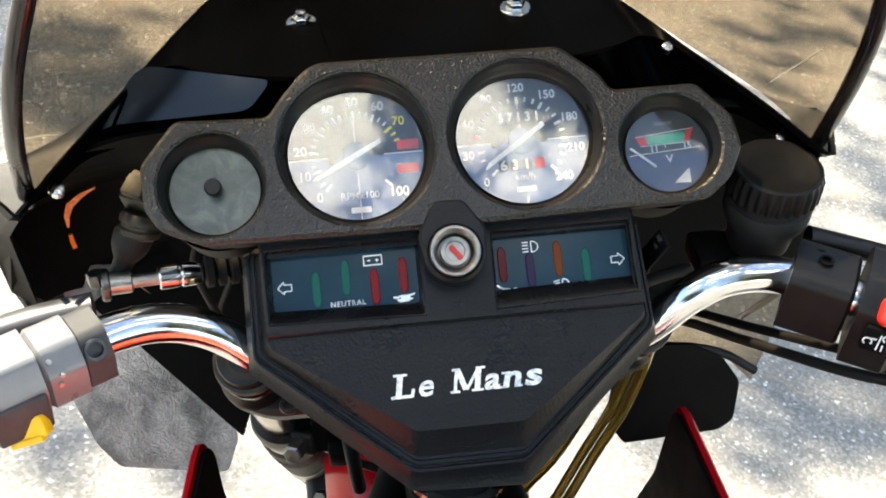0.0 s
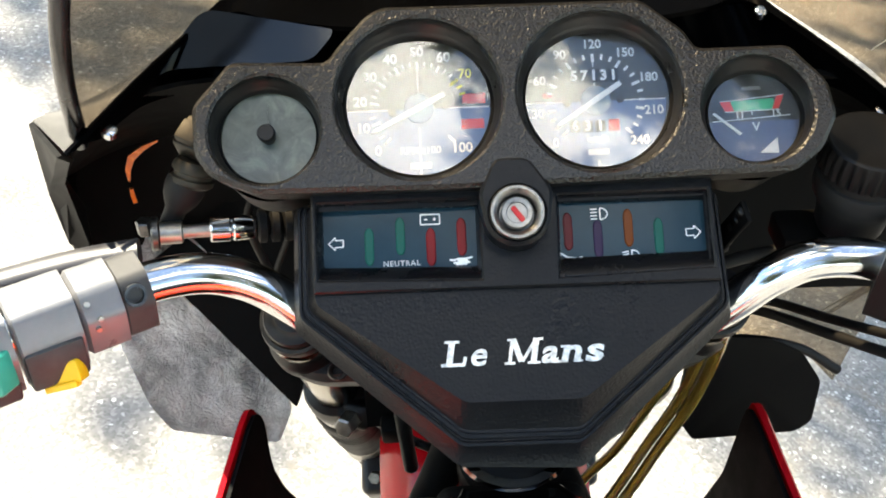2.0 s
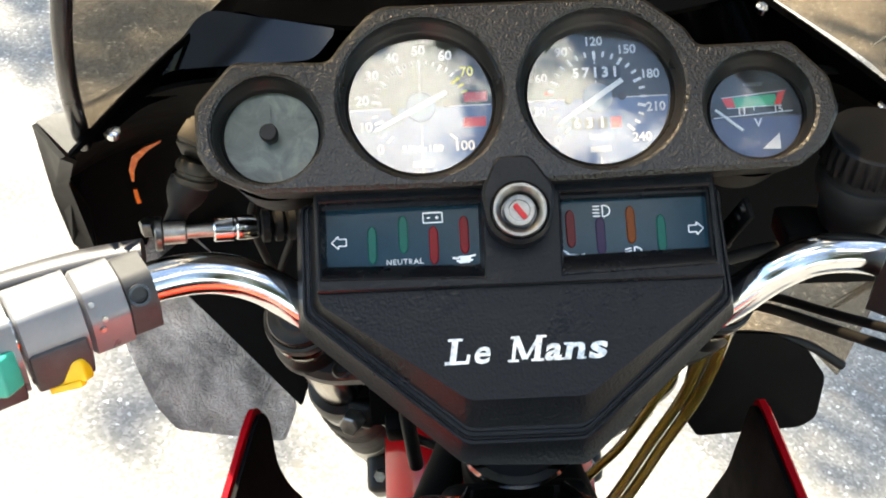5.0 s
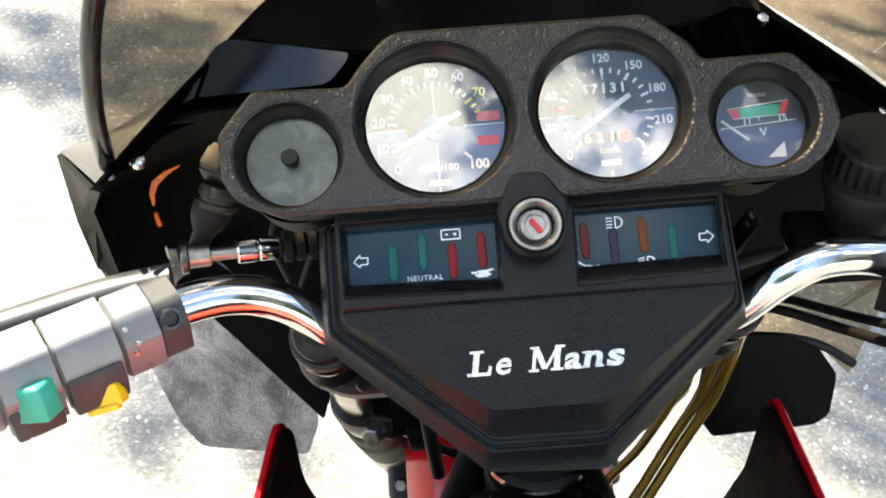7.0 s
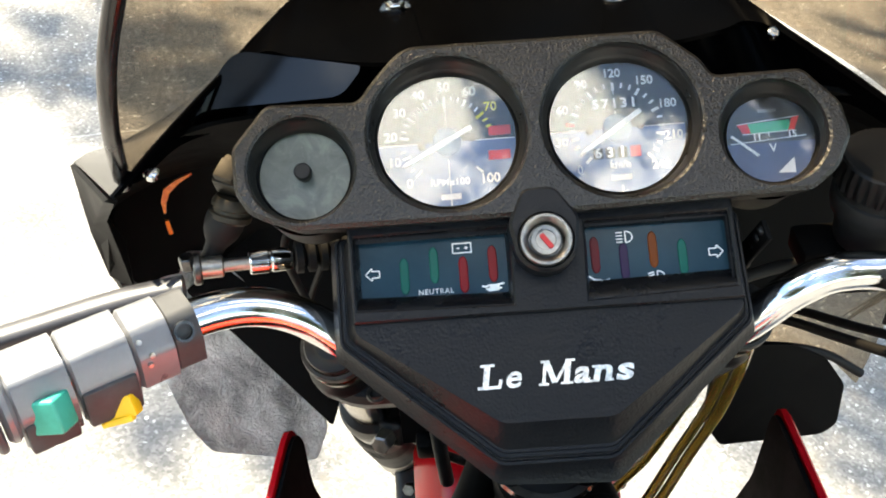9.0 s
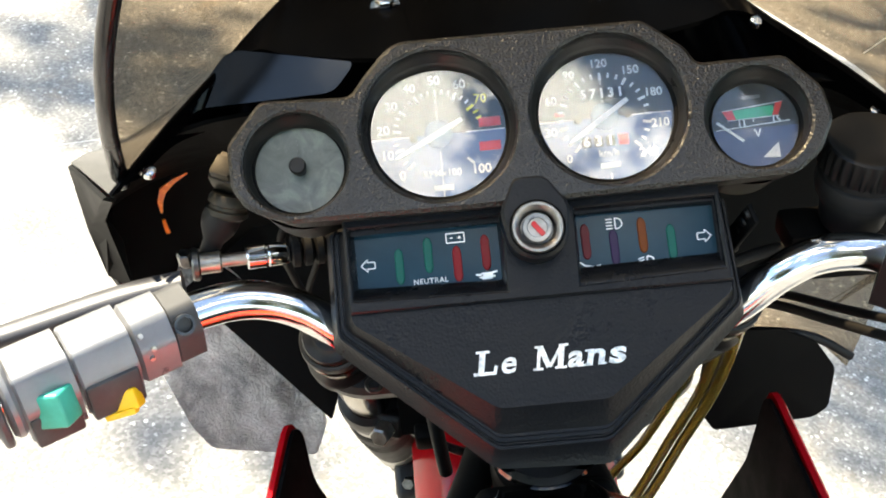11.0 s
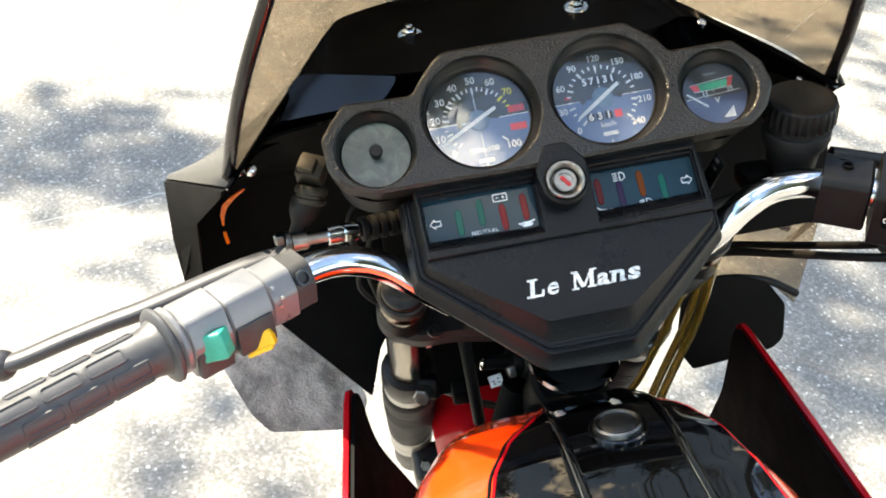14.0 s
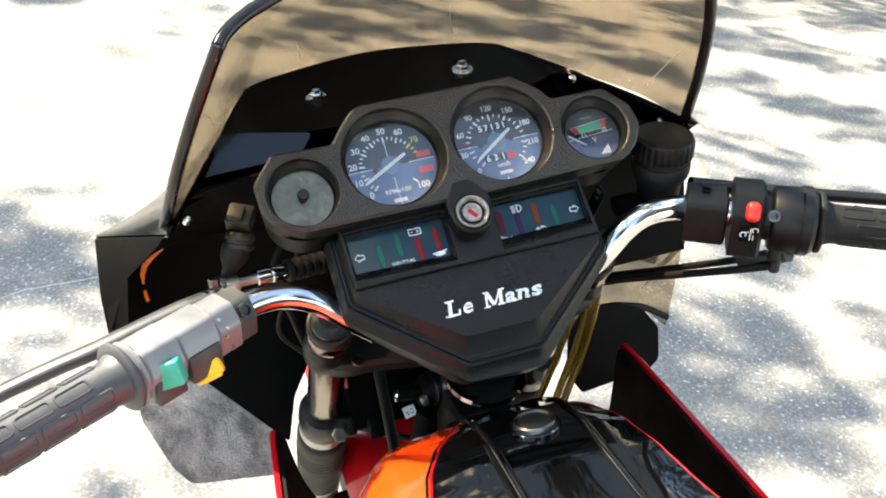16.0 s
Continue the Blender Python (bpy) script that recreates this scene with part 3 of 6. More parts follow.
LOW = [(-106, 10), (-107, -46), (-29, -117), (31, -122), (110, -50), (107, 9)]
console = part("console", stacked([(LOW, -82), (O, -42), (O, -39.5), (between(O, R1, 0.5), -37.0), (R1, -32.0), (between(R1, R2, 0.10), -30.9), (between(R1, R2, 0.34), -30.7), (between(R1, R2, 0.44), -32.0), (between(R1, R2, 0.54), -32.0),
                                   (between(R1, R2, 0.64), -29.9), (between(R1, R2, 0.92), -29.7), (R2, -30.4), (between(R2, PLATE, 0.10), -30.4), (between(R2, PLATE, 0.97), -21.0), (PLATE, -20.5), (between(PLATE, [(0, -30)] * 6, 0.01), -20.5)], PM, holes=[rect(-98, -26.6, 101, 9.5)]), CONSOLE, motorcycle, "black moulded plastic console below the gauges", 24)
face = mm([(-101.6, 20), (-101.0, -33.6), (105.6, -35.4), (104.2, 20)])
glass_l, glass_r = rounded(mm(rect(-97.6, -22.4, -16.6, 11.5)), 0.0012, 3), rounded(mm(rect(25.0, -22.6, 103.6, 9.5)), 0.0012, 3)
OPEN_L, OPEN_R = [(-98.6, -27.0), (-15.6, -29.6), (-15.2, 12.6), (-98.8, 12.6)], [(23.4, -30.2), (102.4, -28.4), (101.8, 12.2), (24.6, 12.2)]
part("warning_light_surround", prism([face], -0.0160, 0.012, 0.0010, PM, [mm(OPEN_L), mm(OPEN_R)], 0.0008), CONSOLE, console, "raised black frame round the warning lights", 30)
# sloping sills inside the two openings
for hole, pane_rect in ((OPEN_L, [(-96.4, -19.2), (-17.4, -21.7), (-17.0, 9.8), (-96.4, 11.2)]), (OPEN_R, [(25.8, -19.4), (101.4, -18.8), (101.8, 8.2), (26.4, 9.6)])):
    part("window_bezel", stacked([(hole, -17.0), (between(hole, pane_rect, 0.12), -17.4), (pane_rect, -25.6), (pane_rect, -27.5)], PM, 0.0012, False), SILL, console, "glossy black sloping bezel", 30)

# key switch
hump = [(2.4 + 17.0 * math.cos(radians(a)), 0.6 + 17.0 * math.sin(radians(a))) for a in range(200, 345, 12)] + [(21.0, 12), (9.5, 29), (-8, 29), (-16.5, 11)]
part("key_housing", prism([rounded(mm(hump), 0.004, 3)], 0.0012, 0.026, 0.0018, PM, [circle(0.0024, 0.0006, 0.0135, 40)], 0.0015), CONSOLE, console, "", 30)
lock = part("ignition_lock", lathe([(0.0158, -0.0010), (0.0158, 0.0022), (0.0150, 0.0034), (0.0136, 0.0034), (0.0122, 0.0022), (0.0110, 0.0002), (0.0104, -0.0010), (0.0100, -0.005), (0, -0.005)], at(2.4, 0.6) @ Matrix.Scale(0.88, 4), 48), LOCKMETAL, motorcycle, "worn steel ignition lock")
barrel = lathe([(0.0092, -0.003), (0.0092, -0.0002), (0.0084, 0.0006), (0.0060, 0.0004), (0.0056, -0.0004), (0, -0.0004)], at(2.4, 0.6) @ Matrix.Scale(0.90, 4), 40)
part("barrel", barrel, LOCKMETAL, lock, "turned steel lock barrel")
part("key_slot", prism([rounded(mm(rect(-1.4, -5.2, 1.4, 4.0)), 0.001, 3)], 0.0008, 0.0016, 0.0003, at(2.4, 0.4, 0, 36)), RED, lock, "red painted key slot")


# lettering on the plate: each letter fitted to its width and height, with slab feet
def letter_fit(c, u0, u1, v0, v1, lean, w, feet=()):
    bm = lettering(c, 0.02, Matrix(), None, 0.018 if c == "e" else 0.030, 0.0, 0.0002)
    xs, ys_ = [v.co.x for v in bm.verts], [v.co.y for v in bm.verts]
    x0, x1, y0, y1 = min(xs), max(xs), min(ys_), max(ys_)
    for v in bm.verts:
        fx, fy = (v.co.x - x0) / (x1 - x0), (v.co.y - y0) / (y1 - y0)
        v.co = Vector(((u0 + fx * (u1 - u0) + lean * (fy - 0.5)) * MM, (v0 + fy * (v1 - v0)) * MM, v.co.z))
    for a0, a1, top in feet:
        y = (v1 - 0.55) if top else (v0 + 0.55)
        sh = lean * (0.5 if top else -0.5)
        mark(Matrix.Translation((0, 0, 0.00012)), (u0 + a0 * (u1 - u0) + sh) * MM, y * MM, (u0 + a1 * (u1 - u0) + sh) * MM, y * MM, 0.0011, bm)
    bmesh.ops.transform(bm, matrix=at(0, 0, w), verts=bm.verts)
    return bm


def slab_letter(lines, u0, u1, v0, v1, lean, w):
    """A slab-footed letter out of thick and thin strokes (from, to, width in mm)."""
    bm = bmesh.new()
    for k, (a, b, wide) in enumerate(lines):
        p = [(u0 + q[0] * (u1 - u0) + lean * (q[1] - 0.5), v0 + q[1] * (v1 - v0)) for q in (a, b)]
        mark(at(0, 0, w + 0.02 * k), p[0][0] * MM, p[0][1] * MM, p[1][0] * MM, p[1][1] * MM, wide * MM, bm)
    return bm


CAPITAL_M = [((0.10, 0.0), (0.10, 1.0), 1.7), ((0.12, 0.98), (0.47, 0.10), 2.9), ((0.50, 0.10), (0.86, 0.98), 1.5), ((0.86, 0.0), (0.86, 1.0), 3.0),
             ((-0.06, 0.04), (0.27, 0.04), 1.2), ((-0.06, 0.96), (0.22, 0.96), 1.2), ((0.68, 0.04), (1.08, 0.04), 1.2), ((0.80, 0.96), (1.08, 0.96), 1.2)]
CAPITAL_L = [((0.27, 0.0), (0.27, 1.0), 3.1), ((-0.06, 0.96), (0.60, 0.96), 1.3), ((-0.08, 0.06), (0.98, 0.06), 1.6), ((0.93, 0.02), (0.97, 0.36), 1.7)]
part("letter", slab_letter(CAPITAL_L, -36.6, -25.4, -72.8, -60.0, 2.2, -20.3), WORNWHITE, console, "worn white slanted letter")
part("letter", slab_letter(CAPITAL_M, -4.6, 11.2, -72.9, -60.2, 2.2, -20.3), WORNWHITE, console, "worn white slanted letter")
for c, u0, u1, v0, v1, feet in (("e", -23.2, -15.2, -73.0, -64.4, []), ("a", 12.6, 21.0, -73.1, -64.5, [(0.7, 1.18, False)]), ("n", 23.0, 32.4, -73.0, -64.5, [(-0.2, 0.3, True), (-0.16, 0.30, False), (0.72, 1.16, False)]), ("s", 35.0, 43.8, -73.2, -64.5, [])):
    part("letter", letter_fit(c, u0, u1, v0, v1, 2.2, -20.3, feet), WORNWHITE, console, "worn white slanted letter")

# warning lights
panes = {}
for loop, n in ((glass_l, "l"), (glass_r, "r")):
    panes[n] = part("warning_light_pane", prism([loop], -0.0268, 0.002, m=PM), WINDOW, motorcycle, "glossy blue-black pane with warning lights")


def capsule(u, v, mat, pane, h=20.0, w=4.9):
    loop = []
    for i in range(24):
        a = 2 * math.pi * i / 24
        loop.append((w / 2 * math.cos(a) * MM, ((h / 2 - w * 0.9) * (1 if math.sin(a) >= 0 else -1) + w * 0.9 * math.sin(a)) * MM))
    part("lens", prism([loop], 0.0006, 0.0010, 0.0005, at(u, v, -26.6)), mat, pane)


for u, v, mat in ((-72.8, -8.9, LAMPGREEN), (-56.6, -4.0, LAMPGREEN), (-40.9, -10.3, LAMPRED), (-24.9, -5.6, LAMPRED)):
    capsule(u, v, mat, panes["l"])
for u, v, mat in ((30.4, -5.4, DARKRED), (45.8, -10.0, LAMPPURPLE), (61.8, -4.8, LAMPORANGE), (77.4, -10.1, LAMPGREEN)):
    capsule(u, v, mat, panes["r"])


def strokes(m, lines, w=0.5):
    bm = bmesh.new()
    for pts in lines:
        for a, b in zip(pts, pts[1:]):
            mark(m, a[0] * MM, a[1] * MM, b[0] * MM, b[1] * MM, w * MM, bm)
    return bm


ARROW = [(-4, 0), (-0.5, 3.4), (-0.5, 1.8), (3.6, 1.8), (3.6, -1.8), (-0.5, -1.8), (-0.5, -3.4), (-4, 0)]
part("arrow_symbol", strokes(at(-89.8, -6.6, -26.3), [ARROW], 0.55), WHITE, panes["l"])
part("arrow_symbol", strokes(at(95.3, -8.5, -26.3), [[(-a, b) for a, b in ARROW]], 0.55), WHITE, panes["r"])
part("battery_symbol", strokes(at(-40.9, 4.2, -26.3), [[(-5, -2.6), (5, -2.6), (5, 2.6), (-5, 2.6), (-5, -2.6)], [(-3, 0), (-1.4, 0)], [(1.4, 0), (3.2, 0)], [(2.3, -0.9), (2.3, 0.9)]], 0.6), WHITE, panes["l"])
part("neutral_lettering", lettering("NEUTRAL", 0.0040, at(-56.4, -18.4, -26.3), None, 0.006, 0, 0.0002, 1.15), WORNWHITE, panes["l"])
part("oil_symbol", strokes(at(-25.6, -18.6, -26.3), [[(-6, 1.2), (-3.5, 0.6), (-2.5, 1.4), (2.5, 1.4), (6, 2.2)], [(-4, -0.6), (4.6, -0.4)], [(-2.8, -1.4), (3, -1.2)], [(-2, 0.4), (3.4, 0.5)]], 1.0), WHITE, panes["l"])
HALF = [(0.6, -3)] + [(0.8 + 3.6 * math.cos(a), 3 * math.sin(a)) for a in [-1.4 + 0.28 * i for i in range(11)]] + [(0.6, 3), (0.6, -3)]
part("main_beam_symbol", strokes(at(47.0, 3.2, -26.3), [HALF] + [[(-4.4, y), (-1, y)] for y in (-2.6, -0.9, 0.9, 2.6)], 0.6), WHITE, panes["r"])
part("dipped_beam_symbol", strokes(at(62.2, -18.9, -26.3), [[(a * 0.95, b * 0.75) for a, b in HALF]] + [[(-4.4, y - 0.5), (-1, y + 0.3)] for y in (-1.4, 0.2, 1.6)], 0.6), WHITE, panes["r"])
part("stand_symbol", strokes(at(31.0, -18.8, -26.3), [[(-5, 2.2), (-2, 0), (3.5, -0.9), (6, -0.2)], [(-2, -0.6), (4, -1.6)]], 0.9), WHITE, panes["r"])


# ---------------------------------------------------------------- gauges
def dial(name, key, r, depth, label, mat=DIAL):
    u, v = GAUGES[key]
    g = part(name, lathe([(0, -0.0006), (r * MM + 0.002, -0.0006), (r * MM + 0.002, -0.004), (0, -0.004)], at(u, v, -depth), 64), mat, motorcycle, label)
    return g, u, v


def lower_half(g, u, v, r, w, drop=0.0, mat=DIALBLUE):
    """The paler blue lower part of a dial face."""
    a0 = math.asin(-drop / r)
    loop = [(r * math.cos(a), r * math.sin(a)) for a in [math.pi - a0 + (math.pi + 2 * a0) * i / 40 for i in range(41)]]
    part("lower_dial", prism([mm(loop)], 0.00015, 0.0002, m=at(u, v, w)), mat, g, "blue-grey lower half of the dial")


def polar(a, r):
    return r * math.cos(radians(a)), r * math.sin(radians(a))


def needle(g, u, v, w, angle, tip, tail, mat=WHITE):
    m = at(u, v, w, angle)
    part("needle", prism([mm([(-tail, -1.3), (0, -1.5), (tip - 3, -1.2), (tip, 0), (tip - 3, 1.2), (0, 1.5), (-tail, 1.3)])], 0.0, 0.0008, 0.0002, m), mat, g, "white needle")
    part("needle_hub", lathe([(0, 0.0004), (0.0065, 0.0004), (0.0078, -0.0006), (0.0078, -0.0022), (0, -0.0022)], at(u, v, w - 0.8), 36), HUB, g, "pale blue needle hub")


def rim_and_glass(g, u, v, r, w, ring):
    part("rim", lathe([(r * MM - 0.0004, -0.0022), (r * MM - 0.0002, 0.0002), (r * MM + 0.0012, 0.0012), (r * MM + 0.0026, 0.0002), (r * MM + 0.0028, -0.002)], at(u, v, w), 64), ring, g, "thin worn metal rim")
    gl = part("glass", lathe([(0, 0.0), (r * MM + 0.0004, 0.0), (r * MM + 0.0004, -0.0012), (0, -0.0012)], at(u, v, w - 1.0), 64), GLASS, g, "clear gauge glass")
    gl.visible_shadow = False


W = -22.0
tach, u, v = dial("tachometer", "tach", 37.8, 23.5, "round black tachometer with white numerals")
lower_half(tach, u, v, 37.5, W - 2.0)
yel, red, ticks = bmesh.new(), bmesh.new(), bmesh.new()
for i in range(11):
    a = 225 - 27 * i
    x, y = polar(a, 31.0)
    if i in (8, 9):
        x, y = polar(a, 29.5)
        prism([rounded(mm(rect(-6.0, -2.6, 6.0, 2.6)), 0.0004, 2)], 0.0, 0.0003, m=at(u + x, v + y, W - 1.6), bm=red)
        continue
    if i == 7:
        lettering("70", 0.0072, at(u + x, v + y, W - 1.6), yel, 0.006)
    else:
        part("numeral", lettering(str(10 * i), 0.0074, at(u + x, v + y, W - 1.6), None, 0.022), WHITE, tach)
    for sub in range(3):
        if i == 10 and sub:
            continue
        b = a - 9 * sub
        p, q = polar(b, 21.0 if sub == 0 else 23.0), polar(b, 26.0)
        mark(at(u, v, W - 1.6), p[0] * MM, p[1] * MM, q[0] * MM, q[1] * MM, (1.5 if sub == 0 else 1.1) * MM, yel if i == 7 else ticks)
for a, r0, r1 in ((90, 4, 25), (0, 14, 37), (180, 14, 37), (270, 10, 37)):
    p, q = polar(a, r0), polar(a, r1)
    mark(at(u, v, W - 1.65), p[0] * MM, p[1] * MM, q[0] * MM, q[1] * MM, 0.55 * MM, ticks)
part("scale_marks", ticks, WHITE, tach)
part("yellow_marks", yel, DIALYEL, tach, "yellow seventy mark")
part("red_band", red, DIALRED, tach, "red over-speed band")
part("unit_lettering", lettering("RPMx100", 0.0056, at(u, v - 22.5, W - 1.6), None, 0.01), WHITE, tach)
part("maker_mark", prism([mm(rect(-5.5, -1.6, 5.5, 1.6))], 0.0, 0.0003, m=at(u, v - 30.5, W - 1.6)), WHITE, tach)
needle(tach, u, v, W + 1.5, 207, 29, 15.5)
part("dial_screw", lathe([(0.0022, 0.0), (0.0022, 0.0006), (0, 0.0008)], at(u + 14, v + 1.5, W - 1.5), 16), BRASS, tach)
part("dial_screw", lathe([(0.0022, 0.0), (0.0022, 0.0006), (0, 0.0008)], at(u - 14, v - 1.5, W - 1.5), 16), BRASS, tach)
rim_and_glass(tach, u, v, 37.7, -15.0, MATT)

speedo, u, v = dial("speedometer", "speedo", 37.8, 23.5, "round black speedometer with white numerals")
lower_half(speedo, u, v, 37.5, W - 2.0)
ticks, red = bmesh.new(), bmesh.new()
for i in range(9):
    a = 225 - 33.75 * i
    x, y = polar(a, 31.2)
    part("numeral", lettering(str(30 * i), 0.0068, at(u + x, v + y, W - 1.6), None, 0.022), WHITE, speedo)
    for sub in range(3):
        if i == 8 and sub:
            continue
        b = a - 11.25 * sub
        p, q = polar(b, 21.5 if sub == 0 else 23.0), polar(b, 26.0)
        mark(at(u, v, W - 1.6), p[0] * MM, p[1] * MM, q[0] * MM, q[1] * MM, (1.6 if sub == 0 else 1.3) * MM, ticks)
for a, r0, r1 in ((90, 4, 10), (90, 19, 26), (0, 14, 37), (180, 14, 37), (270, 32, 37)):
    p, q = polar(a, r0), polar(a, r1)
    mark(at(u, v, W - 1.65), p[0] * MM, p[1] * MM, q[0] * MM, q[1] * MM, 0.55 * MM, ticks)
p = polar(171, 25.5)
prism([mm(rect(-2.2, -1, 2.2, 1))], 0.0, 0.0003, m=at(u + p[0], v + p[1], W - 1.6), bm=red)
part("scale_marks", ticks, WHITE, speedo)
part("red_mark", red, DIALRED, speedo, "small red mark")
for i, c in enumerate("57131"):
    x = -10.4 + 5.2 * i
    part("odometer_wheel", prism([rounded(mm(rect(-2.56, -3.6, 2.56, 3.6)), 0.0004, 2)], 0.0, 0.0004, m=at(u + x, v + 13.8, W - 1.5)), MATT, speedo)
    part("odometer_digit", lettering(c, 0.0076, at(u + x, v + 13.8, W - 1.3), None, 0.035), WHITE, speedo)
for i, c in enumerate("631"):
    x = -11.5 + 6.6 * i
    part("trip_wheel", prism([rounded(mm(rect(-2.8, -3.0, 2.8, 3.0)), 0.0004, 2)], 0.0, 0.0004, m=at(u + x, v - 13.6, W - 1.5)), MATT, speedo)
    part("trip_digit", lettering(c, 0.0076, at(u + x, v - 13.6, W - 1.3), None, 0.035), WHITE, speedo)
part("trip_wheel", prism([rounded(mm(rect(-2.8, -3.0, 2.8, 3.0)), 0.0004, 2)], 0.0, 0.0004, m=at(u + 9.0, v - 13.4, W - 1.5)), DIALRED, speedo, "red tenths wheel")
part("unit_lettering", lettering("km/h", 0.0056, at(u, v - 20.6, W - 1.6), None, 0.008), WHITE, speedo)
part("maker_mark", prism([mm(rect(-5.5, -1.5, 5.5, 1.5))], 0.0, 0.0003, m=at(u, v - 27.5, W - 1.6)), WHITE, speedo)
needle(speedo, u, v, W + 1.5, 213, 26, 16)
part("dial_screw", lathe([(0.0022, 0.0), (0.0022, 0.0006), (0, 0.0008)], at(u + 13, v + 0.5, W - 1.5), 16), BRASS, speedo)
part("dial_screw", lathe([(0.0022, 0.0), (0.0022, 0.0006), (0, 0.0008)], at(u - 15, v - 0.5, W - 1.5), 16), BRASS, speedo)
rim_and_glass(speedo, u, v, 37.7, -15.0, MATT)

volt, u, v = dial("voltmeter", "volt", 24.7, 19.5, "small round black voltmeter")
# reflected sky painted over the lower part of the voltmeter dial
lower_half(volt, u, v, 24.4, -19.0, 1.5, DIALNAVY)
m = at(u, v, -18.4)
part("green_band", prism([mm([(-14, 4.0), (14, 4.6), (11.5, 10.4), (-16.5, 9.2)])], 0.0001, 0.0003, m=m), DIALGREEN, volt, "green scale band")
part("red_edge", prism([mm([(10.6, 4.6), (14, 4.7), (17.3, 12.2), (13.4, 11.6)])], 0.0003, 0.0004, m=m), DIALRED, volt)
part("red_edge", prism([mm([(-14, 4.0), (-9.5, 4.1), (-11, 9.4), (-16.5, 9.2)])], 0.0003, 0.0004, m=m), DIALRED, volt)
part("scale_marks", strokes(m, [[(-21, -1.2), (20, 1.2)], [(-16.5, 9.4), (17.3, 12.2)], [(-14, 3.8), (14, 4.4)], [(0, 2), (0, 9)]], 0.45), WHITE, volt)
for c, du, dv, size in (("11", -6.5, 1.8, 0.0052), ("15", 12.5, 2.2, 0.0052), ("V", 1.5, -4.8, 0.0064)):
    part("numeral", lettering(c, size, at(u + du, v + dv, -18.3), None, 0.012), WHITE, volt)
part("maker_mark", prism([mm(rect(-4.5, 15.4, 5.5, 17.2))], 0.0, 0.0003, m=m), CAST, volt)
part("triangle_mark", prism([mm([(2.5, -18.5), (12, -19), (12, -10.5)])], 0.0001, 0.0003, m=m), WHITE, volt, "white triangle emblem")
part("needle", prism([mm([(-21, 2.6), (-20, 3.4), (-6.5, -8.2), (-7.6, -9.2)])], 0.0016, 0.0008, 0.0002, m), WHITE, volt, "white needle")
rim_and_glass(volt, u, v, 24.4, -14.0, MATT)

clock, u, v = dial("clock", "clock", 24.6, 15.5, "small round clock with a sun-faded pale face", FADED)
part("setting_knob", lathe([(0.0036, -0.001), (0.0036, 0.0055), (0.0046, 0.006), (0.0046, 0.0092), (0.0040, 0.0100), (0, 0.0102)], at(u, v, -15.0), 32), PLASTIC, clock, "black setting knob")
part("pointer", strokes(at(u, v, -14.8), [[(0, 5), (-1, 17)]], 0.7), FADED, clock)
part("rim", lathe([(0.0244, -0.002), (0.0246, 0.0), (0.0262, 0.0006), (0.0266, -0.002)], at(u, v, -13.0), 64), MATT, clock)

# ---------------------------------------------------------------- handlebar
def ray_dir(side, back, up):
    a, b = radians(back), radians(up)
    return Vector((side * math.cos(a) * math.cos(b), -math.sin(a) * math.cos(b), math.sin(b)))


LC, LD = Vector((-0.184, 0.003, 1.050)), ray_dir(-1, 31, 2)
RC, RD = Vector((0.196, 0.008, 1.037)), ray_dir(1, 31, -5)
part("handlebar", tube([(-0.085, 0.012, 0.990), (-0.112, 0.014, 1.014), (-0.134, 0.016, 1.033), (-0.158, 0.014, 1.044), LC, LC + LD * 0.04, LC + LD * 0.11, LC + LD * 0.240], 0.0110, 28, 10),
     CHROME, motorcycle, "curved chrome left handlebar")
part("handlebar", tube([(0.085, 0.010, 0.985), (0.118, 0.008, 1.010), (0.140, 0.008, 1.030), (0.164, 0.010, 1.039), RC, RC + RD * 0.04, RC + RD * 0.11, RC + RD * 0.250], 0.0110, 28, 10),
     CHROME, motorcycle, "curved chrome right handlebar")


def along(c, d, s, up=(0, 0, 1)):
    """A frame on a handlebar s metres out, z along it, y about upwards."""
    return axis_matrix(c + d * s, d, up)


